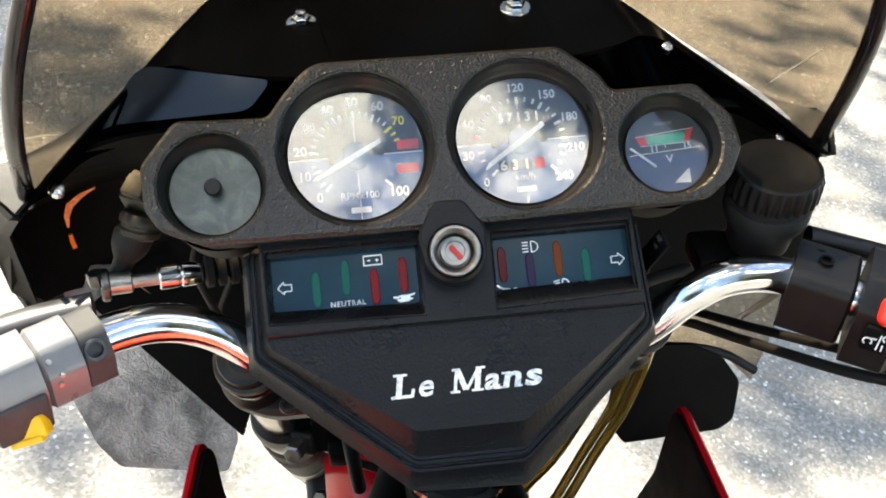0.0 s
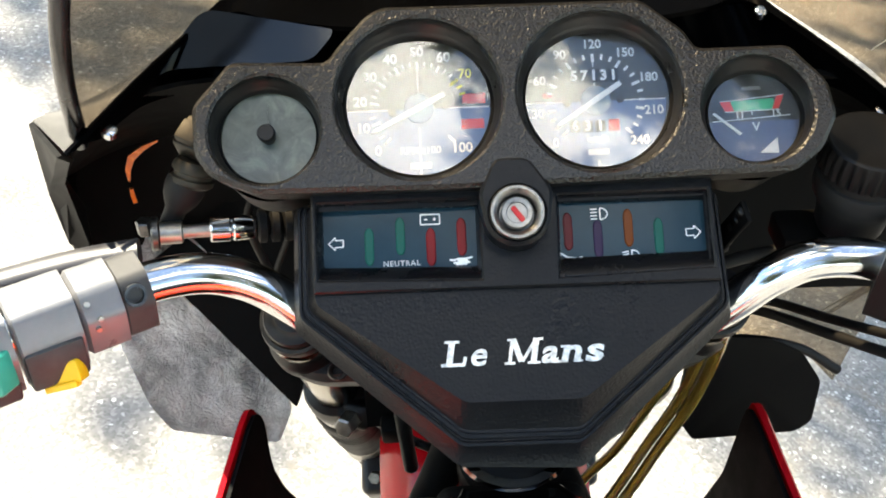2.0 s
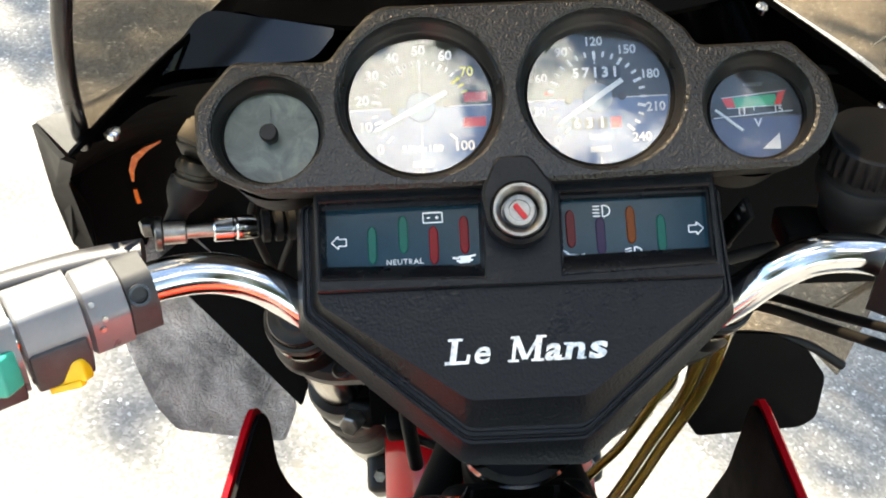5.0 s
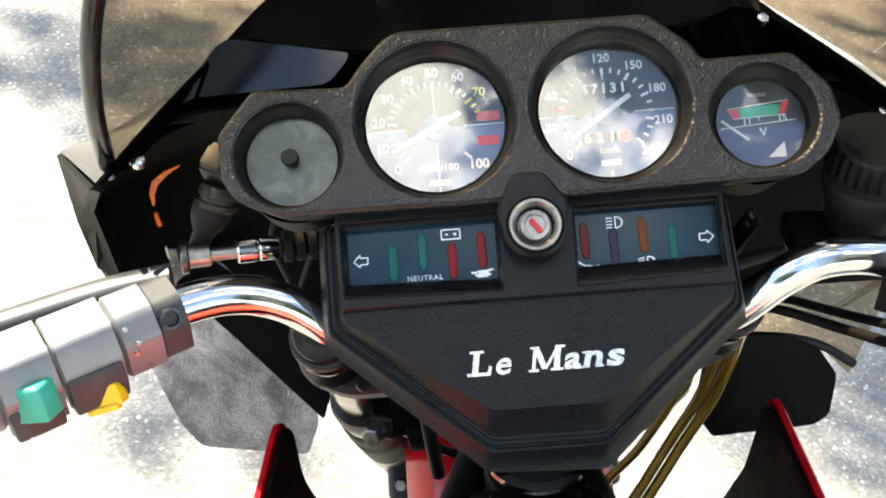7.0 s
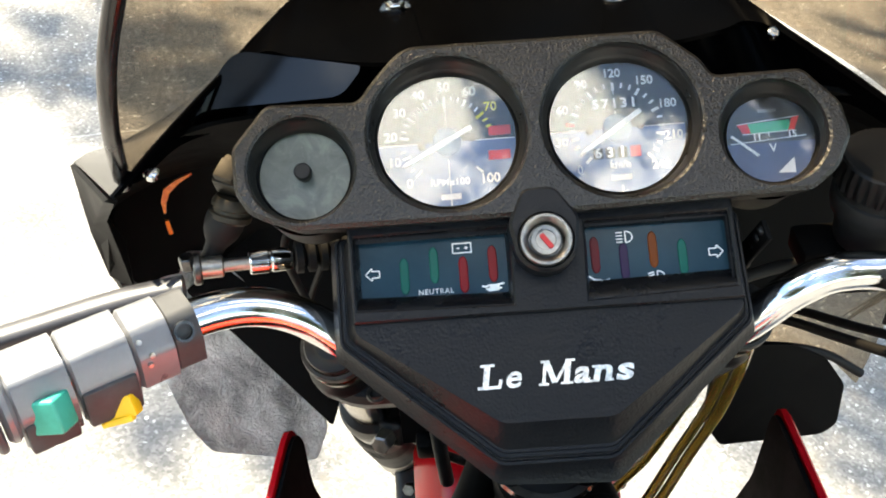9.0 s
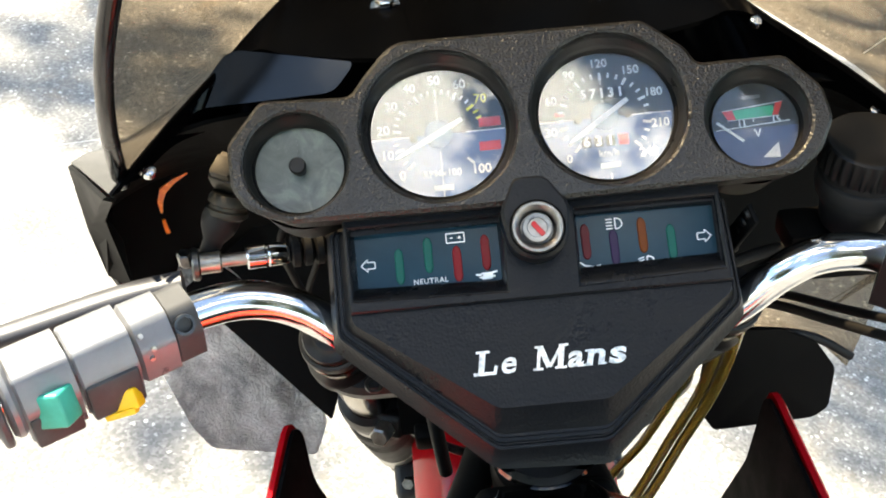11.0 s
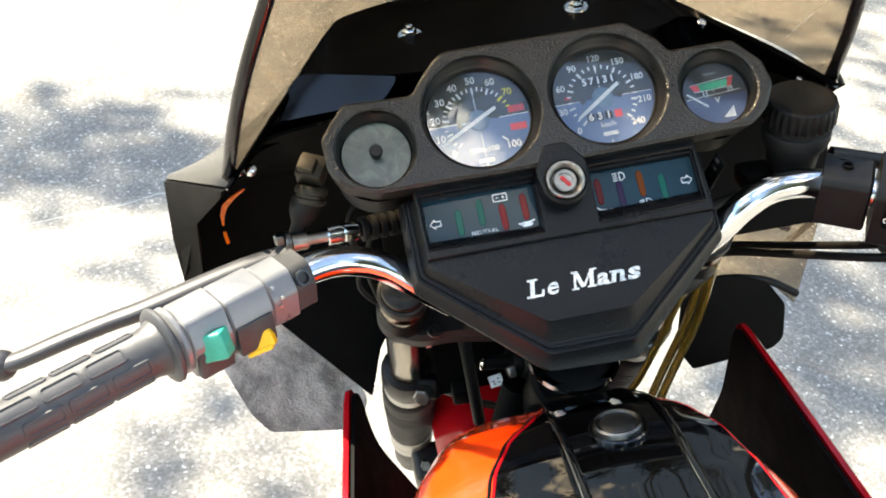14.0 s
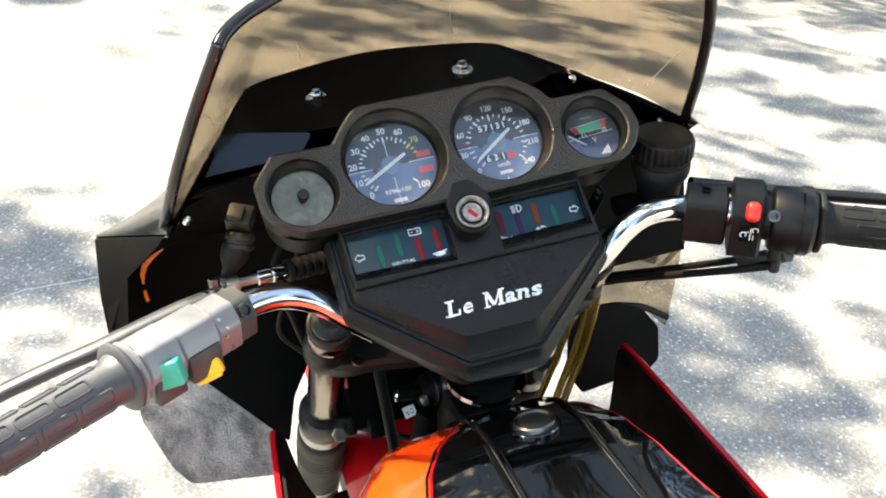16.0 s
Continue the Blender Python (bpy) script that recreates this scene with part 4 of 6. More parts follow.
def grip(c, d, s0, s1, name_label, mat):
    m, h = along(c, d, s0), s1 - s0
    prof = [(0.0112, 0.0), (0.0250, 0.0), (0.0262, 0.0012), (0.0262, 0.0034), (0.0250, 0.0046), (0.0195, 0.0056), (0.0180, 0.0090), (0.0168, 0.014), (0.0166, h - 0.012), (0.0172, h - 0.008), (0.0205, h - 0.004), (0.0212, h - 0.001), (0.0190, h), (0, h)]
    g = part("grip", lathe(prof, m, 40), mat, motorcycle, name_label)
    ang = [10 + 51.43 * k for k in range(7)]
    for k, a in enumerate(ang):
        for j in range(4):
            z0 = 0.018 + j * 0.0290 + (0.0120 if k % 2 else 0.0)
            if z0 + 0.0255 > h - 0.010:
                continue
            loop = rounded([(-0.0058, z0), (0.0058, z0), (0.0058, z0 + 0.0260), (-0.0058, z0 + 0.0260)], 0.0030, 3)
            inner = rounded([(-0.0042, z0 + 0.0016), (0.0042, z0 + 0.0016), (0.0042, z0 + 0.0244), (-0.0042, z0 + 0.0244)], 0.0020, 3)
            bmr = bmesh.new()
            def wrap(p, r):
                t = radians(a) + p[0] / 0.0168
                return m @ Vector((r * math.cos(t), r * math.sin(t), p[1]))
            o = [bmr.verts.new(wrap(p, 0.0166)) for p in loop]
            i_ = [bmr.verts.new(wrap(p, 0.0177)) for p in [((q[0] * 0.86), q[1]) for q in loop]]
            n_ = [bmr.verts.new(wrap(p, 0.0177)) for p in inner]
            b_ = [bmr.verts.new(wrap((p[0] * 0.9, p[1]), 0.0166)) for p in inner]
            for x, y in ((o, i_), (i_, n_), (n_, b_)):
                for q in range(len(x)):
                    r_ = (q + 1) % len(x)
                    bmr.faces.new((x[q], x[r_], y[r_], y[q]))
            part("grip_ring", bmr, mat, g)
    return g


grip(LC, LD, 0.112, 0.246, "grey-black ribbed rubber left grip with oblong ridges", GRIP)
# darker rubber here carries the shade on the right-hand grip
grip(RC, RD, 0.111, 0.232, "ribbed rubber right grip with oblong ridges, coloured dark for shade", RUBBER)


def shell_mesh(m, z0, z1, pts, bevel):
    return prism([rounded(pts, 0.0050, 5)], 0.0, z1 - z0, bevel, m @ Matrix.Translation((0, 0, z1)))


def shell(m, z0, z1, pts, bevel, name, mat, parent, label=""):
    """A housing round the bar: cross-section pts (x, y) from z0 to z1 with chamfered ends."""
    f = m @ Matrix.Translation((0, 0, z1))
    return part(name, prism([rounded(pts, 0.0035, 4)], 0.0, z1 - z0, bevel, f), mat, parent, label, 32)


# left: lever bracket, switch housing, lever
lm = along(LC, LD, 0.0)
SEC = [(-0.020, -0.020), (0.016, -0.024), (0.0225, 0.000), (0.0155, 0.0185), (-0.010, 0.020), (-0.021, 0.008)]
sw_l = shell(lm, 0.0435, 0.0740, [(x * 1.0, y * 1.02) for x, y in SEC], 0.0014, "switch_housing", CAST, motorcycle, "dark grey cast left switch housing")
part("switch_housing_half", prism([rounded([(x * 1.04, y * 1.04) for x, y in SEC], 0.003, 4)], 0.0, 0.0285, 0.0014, lm @ Matrix.Translation((0, 0, 0.104))), CAST, sw_l, "", 32)
part("switch_collar", lathe([(0.012, 0.104), (0.0215, 0.104), (0.0235, 0.106), (0.0235, 0.1085), (0.021, 0.111), (0.012, 0.111)], lm, 40), CAST, sw_l)
perch = shell(lm, 0.0215, 0.0425, [(-0.0185, -0.017), (0.017, -0.019), (0.0195, 0.004), (0.011, 0.0175), (-0.010, 0.0185), (-0.0195, 0.007)], 0.002, "lever_bracket", CAST, motorcycle, "dark grey cast clutch lever bracket")


part("clamp_collar", shell_mesh(lm, 0.0060, 0.0225, [(-0.0175, -0.0165), (0.0160, -0.0180), (0.0190, 0.003), (0.0120, 0.0165), (-0.009, 0.0178), (-0.0185, 0.007)], 0.0022), STEPGREY, perch, "dark clamp half with a hollow screw", 32)


def facing(m, a):
    """From a bar's frame, a frame at its surface turned a degrees round it, z outwards."""
    return m @ Matrix.Rotation(radians(a), 4, "Z") @ Matrix.Rotation(radians(90), 4, "Y")


# angles round the bar: find the one that looks to the rider
def angle_to(m, way):
    l = m.to_3x3().inverted() @ Vector(way)
    return math.degrees(math.atan2(l.y, l.x))


BACK = (0, -0.80, 0.45)
A0 = angle_to(lm, BACK)
f = facing(lm @ Matrix.Translation((0, 0, 0.0150)), A0 - 4)
part("clamp_screw", lathe([(0.0048, 0.0150), (0.0058, 0.0195), (0.0056, 0.0212), (0.0042, 0.0212), (0.0040, 0.0160), (0, 0.0158)], f, 24), DULL, perch, "hollow steel clamp screw")
part("screw_socket", lathe([(0, 0.0166), (0.0040, 0.0166), (0.0040, 0.0155)], f, 20), MATT, perch)
for dz, da in ((0.034, -20), (0.038, 6), (0.036, -36)):
    part("rivet", lathe([(0.0016, 0.018), (0.0014, 0.0205), (0, 0.0208)], facing(lm @ Matrix.Translation((0, 0, dz)), A0 + da), 12), STEEL, perch)
def on_bar(p, out, d):
    """A frame at p: x along the bar, z outwards."""
    z = Vector(out).normalized()
    x = (Vector(d) - z * Vector(d).dot(z)).normalized()
    y = z.cross(x)
    return Matrix(((x.x, y.x, z.x, p[0]), (x.y, y.y, z.y, p[1]), (x.z, y.z, z.z, p[2]), (0, 0, 0, 1)))


f = on_bar((-0.2515, -0.0605, 1.0505), (-0.25, -0.80, 0.22), LD)
part("green_switch", block(f, 0.0235, 0.0190, 0.014, 0.0018, 3), GREENPLASTIC, sw_l, "green plastic rocker button")
part("switch_step", block(lm @ Matrix.Translation((0.0185, -0.0135, 0.0905)), 0.0100, 0.0200, 0.0250, 0.0020), STEPGREY, sw_l)
f = on_bar((-0.2226, -0.0455, 1.0315), (-0.15, -0.75, 0.35), LD)
# darker block laid on the housing's rear face to give its shade
part("switch_step", block(lm @ Matrix.Translation((0.0190, -0.0105, 0.0590)), 0.0100, 0.0230, 0.0285, 0.0020), STEPGREY, sw_l, "dark grey block, the shaded rear face of the housing")
lever_y = part("yellow_switch", block(f @ Matrix.Translation((0, -0.0025, 0.0)), 0.0210, 0.0115, 0.0085, 0.0012), YELLOW, sw_l, "yellow plastic flash lever")
part("switch_ridge", block(f @ Matrix.Translation((0.001, 0.0035, 0.0030)), 0.0180, 0.0035, 0.0050, 0.0008), YELLOW, lever_y)
# clutch lever in front of the grip
lev0 = LC + LD * 0.03 + Vector((0, 0.040, -0.004))
ball = Vector((-0.4053, 0.0016, 1.0200))
lev = part("clutch_lever", tube([lev0 + Vector((0.012, 0.004, 0)), lev0 + LD * 0.03 + Vector((0, 0.012, -0.002)), Vector((-0.2974, 0.0085, 1.0400)), Vector((-0.3277, 0.0066, 1.0350)), Vector((-0.3620, 0.0028, 1.0290)), Vector((-0.3877, -0.0004, 1.0240)), ball],
                              lambda t: 0.0105 - 0.0016 * t, 16, 8, flat=0.66), LEVER, motorcycle, "black clutch lever with a ball end")
part("ball_end", lathe([(0.0098 * math.sin(math.pi * i / 12), -0.0098 * math.cos(math.pi * i / 12)) for i in range(13)], axis_matrix(ball, LD) @ Matrix.Scale(1.16, 4), 28), LEVER, lev)
# cable adjuster and its cable
ca, cb = Vector((-0.196, 0.064, 1.034)), Vector((-0.142, 0.076, 1.027))
cd = (cb - ca).normalized()
adj = part("cable_adjuster", cyl(ca, ca + cd * 0.014, 0.0066, seg=20, bevel=0.001), STEEL, motorcycle, "steel clutch cable adjuster")
part("thread", cyl(ca + cd * 0.013, ca + cd * 0.030, 0.0040, seg=16), STEEL, adj)
part("barrel", lathe([(0, 0), (0.0066, 0), (0.0074, 0.001), (0.0074, 0.011), (0.0066, 0.012), (0.0066, 0.013), (0.0074, 0.014), (0.0074, 0.024), (0.006, 0.026), (0, 0.026)], axis_matrix(ca + cd * 0.029, cd), 24), CHROME, adj, "chromed adjuster barrel")
bm = bmesh.new()
for i in range(5):
    lathe([(0.006, 0.0), (0.0098, 0.001), (0.0098, 0.005), (0.006, 0.006)], axis_matrix(ca + cd * (0.056 + 0.0075 * i), cd), 20, bm)
part("bellows", bm, RUBBER, adj, "black rubber bellows")
part("nut", cyl(ca - cd * 0.006 + Vector((0, 0, 0.001)), ca - cd * 0.006 + Vector((0, 0, 0.010)), 0.0050, seg=6, bevel=0.0008), DULL, adj)
part("knurled_nut", cyl(ca - cd * 0.004, ca + cd * 0.001, 0.010, seg=18, bevel=0.001), DULL, adj)

# right: brake clamp, switch housing, throttle
rm = along(RC, RD, 0.0)
B0 = angle_to(rm, BACK)
clamp = shell(rm, 0.002, 0.0372, [(-0.021, -0.022), (0.019, -0.024), (0.020, 0.014), (0.014, 0.019), (-0.016, 0.019), (-0.021, 0.014)], 0.002, "brake_clamp", PLASTIC, motorcycle, "black cast brake lever clamp")
fz = angle_to(rm, (0, -0.25, 1.0))
part("clamp_screw", lathe([(0.0042, 0.0195), (0.0042, 0.0212), (0.0028, 0.0212), (0.0026, 0.0185), (0, 0.0185)], facing(rm @ Matrix.Translation((0, 0, 0.018)), fz - 8), 20), MATT, clamp)
part("clamp_screw", lathe([(0.0036, 0.0190), (0.0036, 0.0208), (0.0024, 0.0208), (0.0022, 0.0180), (0, 0.0180)], facing(rm @ Matrix.Translation((0, 0, 0.014)), fz - 42), 20), MATT, clamp)
sw_r = shell(rm, 0.0405, 0.0670, [(-0.025, -0.029), (0.020, -0.033), (0.0265, -0.011), (0.0255, 0.018), (0.013, 0.029), (-0.013, 0.029), (-0.0265, 0.013)], 0.003, "switch_housing", PLASTIC, motorcycle, "black plastic right switch housing with a red stop button")
part("throttle_housing", lathe([(0.011, 0.0665), (0.0195, 0.0670), (0.0200, 0.0720), (0.0262, 0.0735), (0.0278, 0.0755), (0.0282, 0.0960), (0.0298, 0.0975), (0.0298, 0.1050), (0.0270, 0.1085), (0.011, 0.1090)], rm, 40), PLASTIC, sw_r, "black throttle housing")
fr = facing(rm @ Matrix.Translation((0, 0, 0.0565)), B0 + 1)
stop = part("stop_button", block(fr @ Matrix.Translation((0, 0, 0.0285)), 0.0122, 0.0168, 0.012, 0.0050, 4), REDPLASTIC, sw_r, "red plastic stop button")
part("button_dimple", lathe([(0.0034, 0.0333), (0.0030, 0.0339), (0.0018, 0.0333), (0, 0.0331)], fr, 20), REDPLASTIC, stop)
fr = facing(rm @ Matrix.Translation((0, 0, 0.0545)), B0 + 40)
part("switch_legend", block(fr @ Matrix.Translation((0, 0, 0.0260)), 0.014, 0.018, 0.006, 0.0015), MATT, sw_r)
legend = fr @ Matrix.Translation((0, 0, 0.0293)) @ Matrix.Rotation(radians(90), 4, "Z") @ Matrix.Diagonal((1.2, 1.2, 1, 1))
bm = strokes(legend, [[(-5, 1.6), (5, 1.6)], [(1, 3.6), (5, 3.9)], [(-1.5, -2), (-1.5, 0.4)]], 0.7)
for cx, cy in ((-3.4, 4.6), (0.8, -3.2)):
    for s in range(10):
        a0, a1 = 0.9 + s * 0.5, 0.9 + (s + 1) * 0.5
        mark(legend, (cx + 2 * math.cos(a0)) * MM, (cy + 2 * math.sin(a0)) * MM, (cx + 2 * math.cos(a1)) * MM, (cy + 2 * math.sin(a1)) * MM, 0.6 * MM, bm)
part("switch_symbols", bm, WHITE, sw_r, "white switch symbols")
part("housing_screw", lathe([(0.0050, 0.0255), (0.0050, 0.0288), (0.0030, 0.0291), (0.0028, 0.0273), (0, 0.0273)], facing(rm @ Matrix.Translation((0, 0, 0.0735)), B0 + 4), 24), DULL, sw_r)
down = angle_to(rm, (0, -0.35, -1.0))
part("cable_socket", lathe([(0.0075, 0.022), (0.0070, 0.036), (0.0050, 0.038), (0.0050, 0.046), (0.0034, 0.048), (0, 0.048)], facing(rm @ Matrix.Translation((0, 0, 0.0830)), down), 20), PLASTIC, sw_r)
blev = RC + RD * 0.03 + Vector((0, 0.046, 0.005))
part("brake_lever", tube([blev, blev + RD * 0.05 + Vector((0, 0.012, -0.004)), blev + RD * 0.12 + Vector((0, 0.014, -0.003)), blev + RD * 0.20 + Vector((0, 0.018, -0.002))], lambda t: 0.0095 - 0.002 * t, 16, 8, flat=0.7), PLASTIC, motorcycle, "black brake lever")

# brake fluid reservoir
RV = Vector((0.191, 0.040, 1.090))
rx = axis_matrix(RV + Vector((0.003, 0, 0)), (0.02, -0.10, 1.0)) @ Matrix.Scale(0.93, 4)
res = part("fluid_reservoir", lathe([(0, -0.062), (0.018, -0.062), (0.0200, -0.058), (0.0215, -0.044), (0.0262, -0.036), (0.0275, -0.031), (0.0275, -0.0245), (0.0268, -0.0225), (0.0250, -0.0215), (0.0250, -0.012), (0, -0.012)], rx, 44), RUBBER, motorcycle, "black round brake fluid reservoir with a ribbed cap")
bm = bmesh.new()
capring = [[], [], []]
N = 112
for i in range(N):
    rr = 0.0292 if i % 4 < 2 else 0.0276
    a = 2 * math.pi * i / N
    for k, (r_, h_) in enumerate(((rr, -0.0150), (rr, -0.0022), (0.0274, 0.0024))):
        capring[k].append(rx @ Vector((r_ * math.cos(a), r_ * math.sin(a), h_)))
loft(capring, close=True, bm=bm)
bm.faces.ensure_lookup_table()
lathe([(0.0274, 0.0024), (0.0262, 0.0034), (0.0240, 0.0034), (0.0230, 0.0028), (0, 0.0030)], rx, 44, bm)
part("cap", bm, CAPGREY, res, "ribbed black screw cap")
part("bracket", block(axis_matrix(RV + Vector((-0.01, 0.012, -0.068)), (0, 0, 1)), 0.05, 0.03, 0.016, 0.003), MATT, res)

# ---------------------------------------------------------------- fairing
def round3(pts, r=0.012, n=4):
    out, p = [], [Vector(q) for q in pts]
    for i, q in enumerate(p):
        a, b = p[i - 1] - q, p[(i + 1) % len(p)] - q
        d = min(r, a.length * 0.4, b.length * 0.4)
        s, e = q + a.normalized() * d, q + b.normalized() * d
        for k in range(n + 1):
            t = k / n
            out.append((1 - t) ** 2 * s + 2 * t * (1 - t) * q + t * t * e)
    return out


def mirror(pts, sx=0.97, dy=-0.010, dz=-0.002):
    return [Vector((-x * sx, y + dy * min(1, abs(x) / 0.2), z + dz * min(1, abs(x) / 0.2))) for x, y, z in reversed(pts)]


def u_row(left, n=6):
    """A smooth curve from the left rear round the front to the right rear."""
    pts = [Vector(p) for p in left]
    return smooth_path(pts + mirror(left[:-1]), n)


E0 = [(-0.230, 0.050, 1.100), (-0.205, 0.090, 1.112), (-0.176, 0.150, 1.118), (-0.140, 0.235, 1.119), (-0.118, 0.268, 1.119), (-0.055, 0.286, 1.120), (0.0, 0.293, 1.120)]
E1 = [(-0.227, 0.054, 1.0985), (-0.203, 0.092, 1.110), (-0.173, 0.152, 1.115), (-0.153, 0.172, 1.114), (-0.132, 0.163, 1.113), (-0.080, 0.147, 1.113), (0.0, 0.142, 1.113)]
E1B = [(-0.224, 0.080, 1.094), (-0.209, 0.112, 1.094), (-0.192, 0.130, 1.091), (-0.174, 0.138, 1.0895), (-0.140, 0.143, 1.0890), (-0.085, 0.146, 1.089), (0.0, 0.144, 1.089)]
E2 = [(-0.256, 0.122, 1.050), (-0.236, 0.156, 1.050), (-0.205, 0.172, 1.050), (-0.170, 0.165, 1.050), (-0.138, 0.165, 1.050), (-0.085, 0.160, 1.050), (0.0, 0.155, 1.050)]
E3 = [(-0.296, 0.192, 0.985), (-0.278, 0.238, 0.975), (-0.245, 0.264, 0.972), (-0.185, 0.275, 0.970), (-0.11, 0.270, 0.960), (-0.05, 0.262, 0.950), (0.0, 0.260, 0.950)]
E4 = [(-0.300, 0.205, 0.900), (-0.278, 0.238, 0.890), (-0.242, 0.262, 0.875), (-0.185, 0.275, 0.870), (-0.11, 0.272, 0.860), (-0.05, 0.270, 0.860), (0.0, 0.270, 0.860)]
part("fairing_shelf", loft([u_row(r) for r in (E0, E1)], thick=-0.003), SATIN, motorcycle, "satin black shelf inside the half fairing", 25)
part("shelf_lip", loft([[q + Vector((0, 0.006, -0.0015)) for q in u_row(E1)], [q + Vector((0, 0.014, -0.014)) for q in u_row(E1B)]], thick=-0.002), SATIN, motorcycle, "satin black lip below the shelf", 25)
facet = [Vector(q) for q in ((-0.1670, 0.1590, 1.1245), (-0.0924, 0.1489, 1.1135), (-0.0935, 0.1465, 1.1100), (-0.1056, 0.1379, 1.0994), (-0.1925, 0.1330, 1.1020), (-0.2120, 0.1000, 1.1020), (-0.2060, 0.1080, 1.1110))]
fn = (facet[4] - facet[0]).cross(facet[1] - facet[0]).normalized()
tilt = Matrix.Rotation(radians(13), 3, "X")
facet = [tilt @ (q - fn * (q - facet[0]).dot(fn) - facet[3]) + facet[3] for q in facet]
bm = bmesh.new()
bm.faces.new([bm.verts.new(q) for q in round3(facet, 0.010, 5)])
bmesh.ops.recalc_face_normals(bm, faces=bm.faces)
bmesh.ops.solidify(bm, geom=bm.faces[:] + bm.edges[:] + bm.verts[:], thickness=0.002)
part("shelf_facet", bm, GLOSS, motorcycle, "flat gloss black facet below the shelf", 25)
part("fairing_inner", loft([[p + Vector((0, 0.001, -0.002)) for p in u_row(E1B)]] + [u_row(r) for r in (E2, E3, E4)], thick=-0.003), MATT, motorcycle, "matt black inside of the half fairing")
S1 = [(-0.287, 0.160, 1.055), (-0.288, 0.204, 1.035), (-0.270, 0.254, 1.010), (-0.230, 0.308, 0.990), (-0.178, 0.345, 0.985), (-0.085, 0.370, 0.985), (0.0, 0.375, 0.985)]
S2 = [(-0.303, 0.196, 0.930), (-0.290, 0.255, 0.925), (-0.262, 0.320, 0.915), (-0.225, 0.380, 0.905), (-0.170, 0.415, 0.900), (-0.085, 0.435, 0.900), (0.0, 0.440, 0.900)]
S3 = [(-0.290, 0.210, 0.850), (-0.275, 0.270, 0.835), (-0.250, 0.330, 0.820), (-0.210, 0.380, 0.805), (-0.160, 0.410, 0.800), (-0.08, 0.425, 0.795), (0.0, 0.430, 0.795)]
part("fairing_shell", loft([u_row(r) for r in ([Vector(p) + Vector((0, 0.002, -0.001)) for p in E0], S1, S2, S3)], thick=0.003), GLOSS, motorcycle, "gloss black outer skin of the half fairing")
# the rear edges that close the skins
for s_ in (-1, 1):
    k = 1.0 if s_ < 0 else 0.97
    pts = [(-0.231, 0.050, 1.0985), (-0.237, 0.080, 1.076), (-0.270, 0.142, 1.022), (-0.284, 0.176, 0.975), (-0.293, 0.192, 0.930), (-0.303, 0.194, 0.930), (-0.297, 0.180, 0.985), (-0.2865, 0.1585, 1.0545)]
    bm = bmesh.new()
    vs = [bm.verts.new((-s_ * x * k if s_ > 0 else x, y - (0.010 if s_ > 0 else 0.0), z)) for x, y, z in pts]
    for i in range(1, 4):
        bm.faces.new((vs[i - 1], vs[i], vs[7 - i], vs[8 - i if i > 1 else 7]))
    bm.faces.new((vs[3], vs[4], vs[5]))
    bmesh.ops.recalc_face_normals(bm, faces=bm.faces)
    bmesh.ops.solidify(bm, geom=bm.faces[:] + bm.edges[:] + bm.verts[:], thickness=0.003)
    part("fairing_edge", bm, DEADBLACK, motorcycle, "black rear edge of the half fairing", 30)
for x, y, z in ((-0.0700, 0.213, 1.1175), (0.0725, 0.210, 1.1180)):
    m = axis_matrix((x, y, z), (0, -0.10, 1.0))
    sc = part("screen_bolt", lathe([(0.0100, 0.0), (0.0104, 0.0012), (0.0098, 0.0019), (0.0050, 0.0019)], m, 32), CHROME, motorcycle, "chromed screen bolt with a washer")
    part("nut", lathe([(0.0064, 0.0018), (0.0064, 0.0054), (0.0054, 0.0066), (0.0036, 0.0068), (0.0034, 0.0096), (0, 0.0100)], m, 6), CHROME, sc)
for p, d in (((0.206, 0.066, 1.0935), (0.2, -0.4, 1)), ((0.160, 0.150, 1.1135), (0, -0.3, 1)), ((-0.222, 0.094, 1.088), (-0.1, -0.4, 1)), ((-0.212, 0.076, 1.096), (0.3, -0.4, 1))):
    part("trim_screw", lathe([(0.0042, -0.003), (0.0042, 0.0012), (0.0030, 0.0022), (0, 0.0026)], axis_matrix(p, d), 16), CHROME, motorcycle)
# smoked screen with a rubber rim
T0 = [(-0.231, 0.080, 1.087), (-0.208, 0.096, 1.110), (-0.180, 0.152, 1.116), (-0.143, 0.238, 1.117), (-0.120, 0.272, 1.117), (-0.056, 0.290, 1.118), (0.0, 0.297, 1.118)]
T1 = [(-0.214, 0.038, 1.150), (-0.198, 0.062, 1.158), (-0.174, 0.105, 1.163), (-0.140, 0.170, 1.167), (-0.116, 0.195, 1.168), (-0.056, 0.212, 1.170), (0.0, 0.218, 1.171)]
T2 = [(-0.194, 0.006, 1.207), (-0.182, 0.028, 1.214), (-0.162, 0.056, 1.221), (-0.134, 0.092, 1.226), (-0.112, 0.108, 1.229), (-0.056, 0.120, 1.231), (0.0, 0.124, 1.232)]
T3 = [(-0.174, -0.016, 1.254), (-0.164, -0.006, 1.264), (-0.148, 0.008, 1.270), (-0.126, 0.020, 1.275), (-0.106, 0.026, 1.278), (-0.053, 0.033, 1.282), (0.0, 0.036, 1.284)]


def screen_row(left, sx, n=6):
    """Like u_row, with the right half drawn out by sx."""
    return smooth_path([Vector(p) for p in left] + mirror(left[:-1], sx), n)


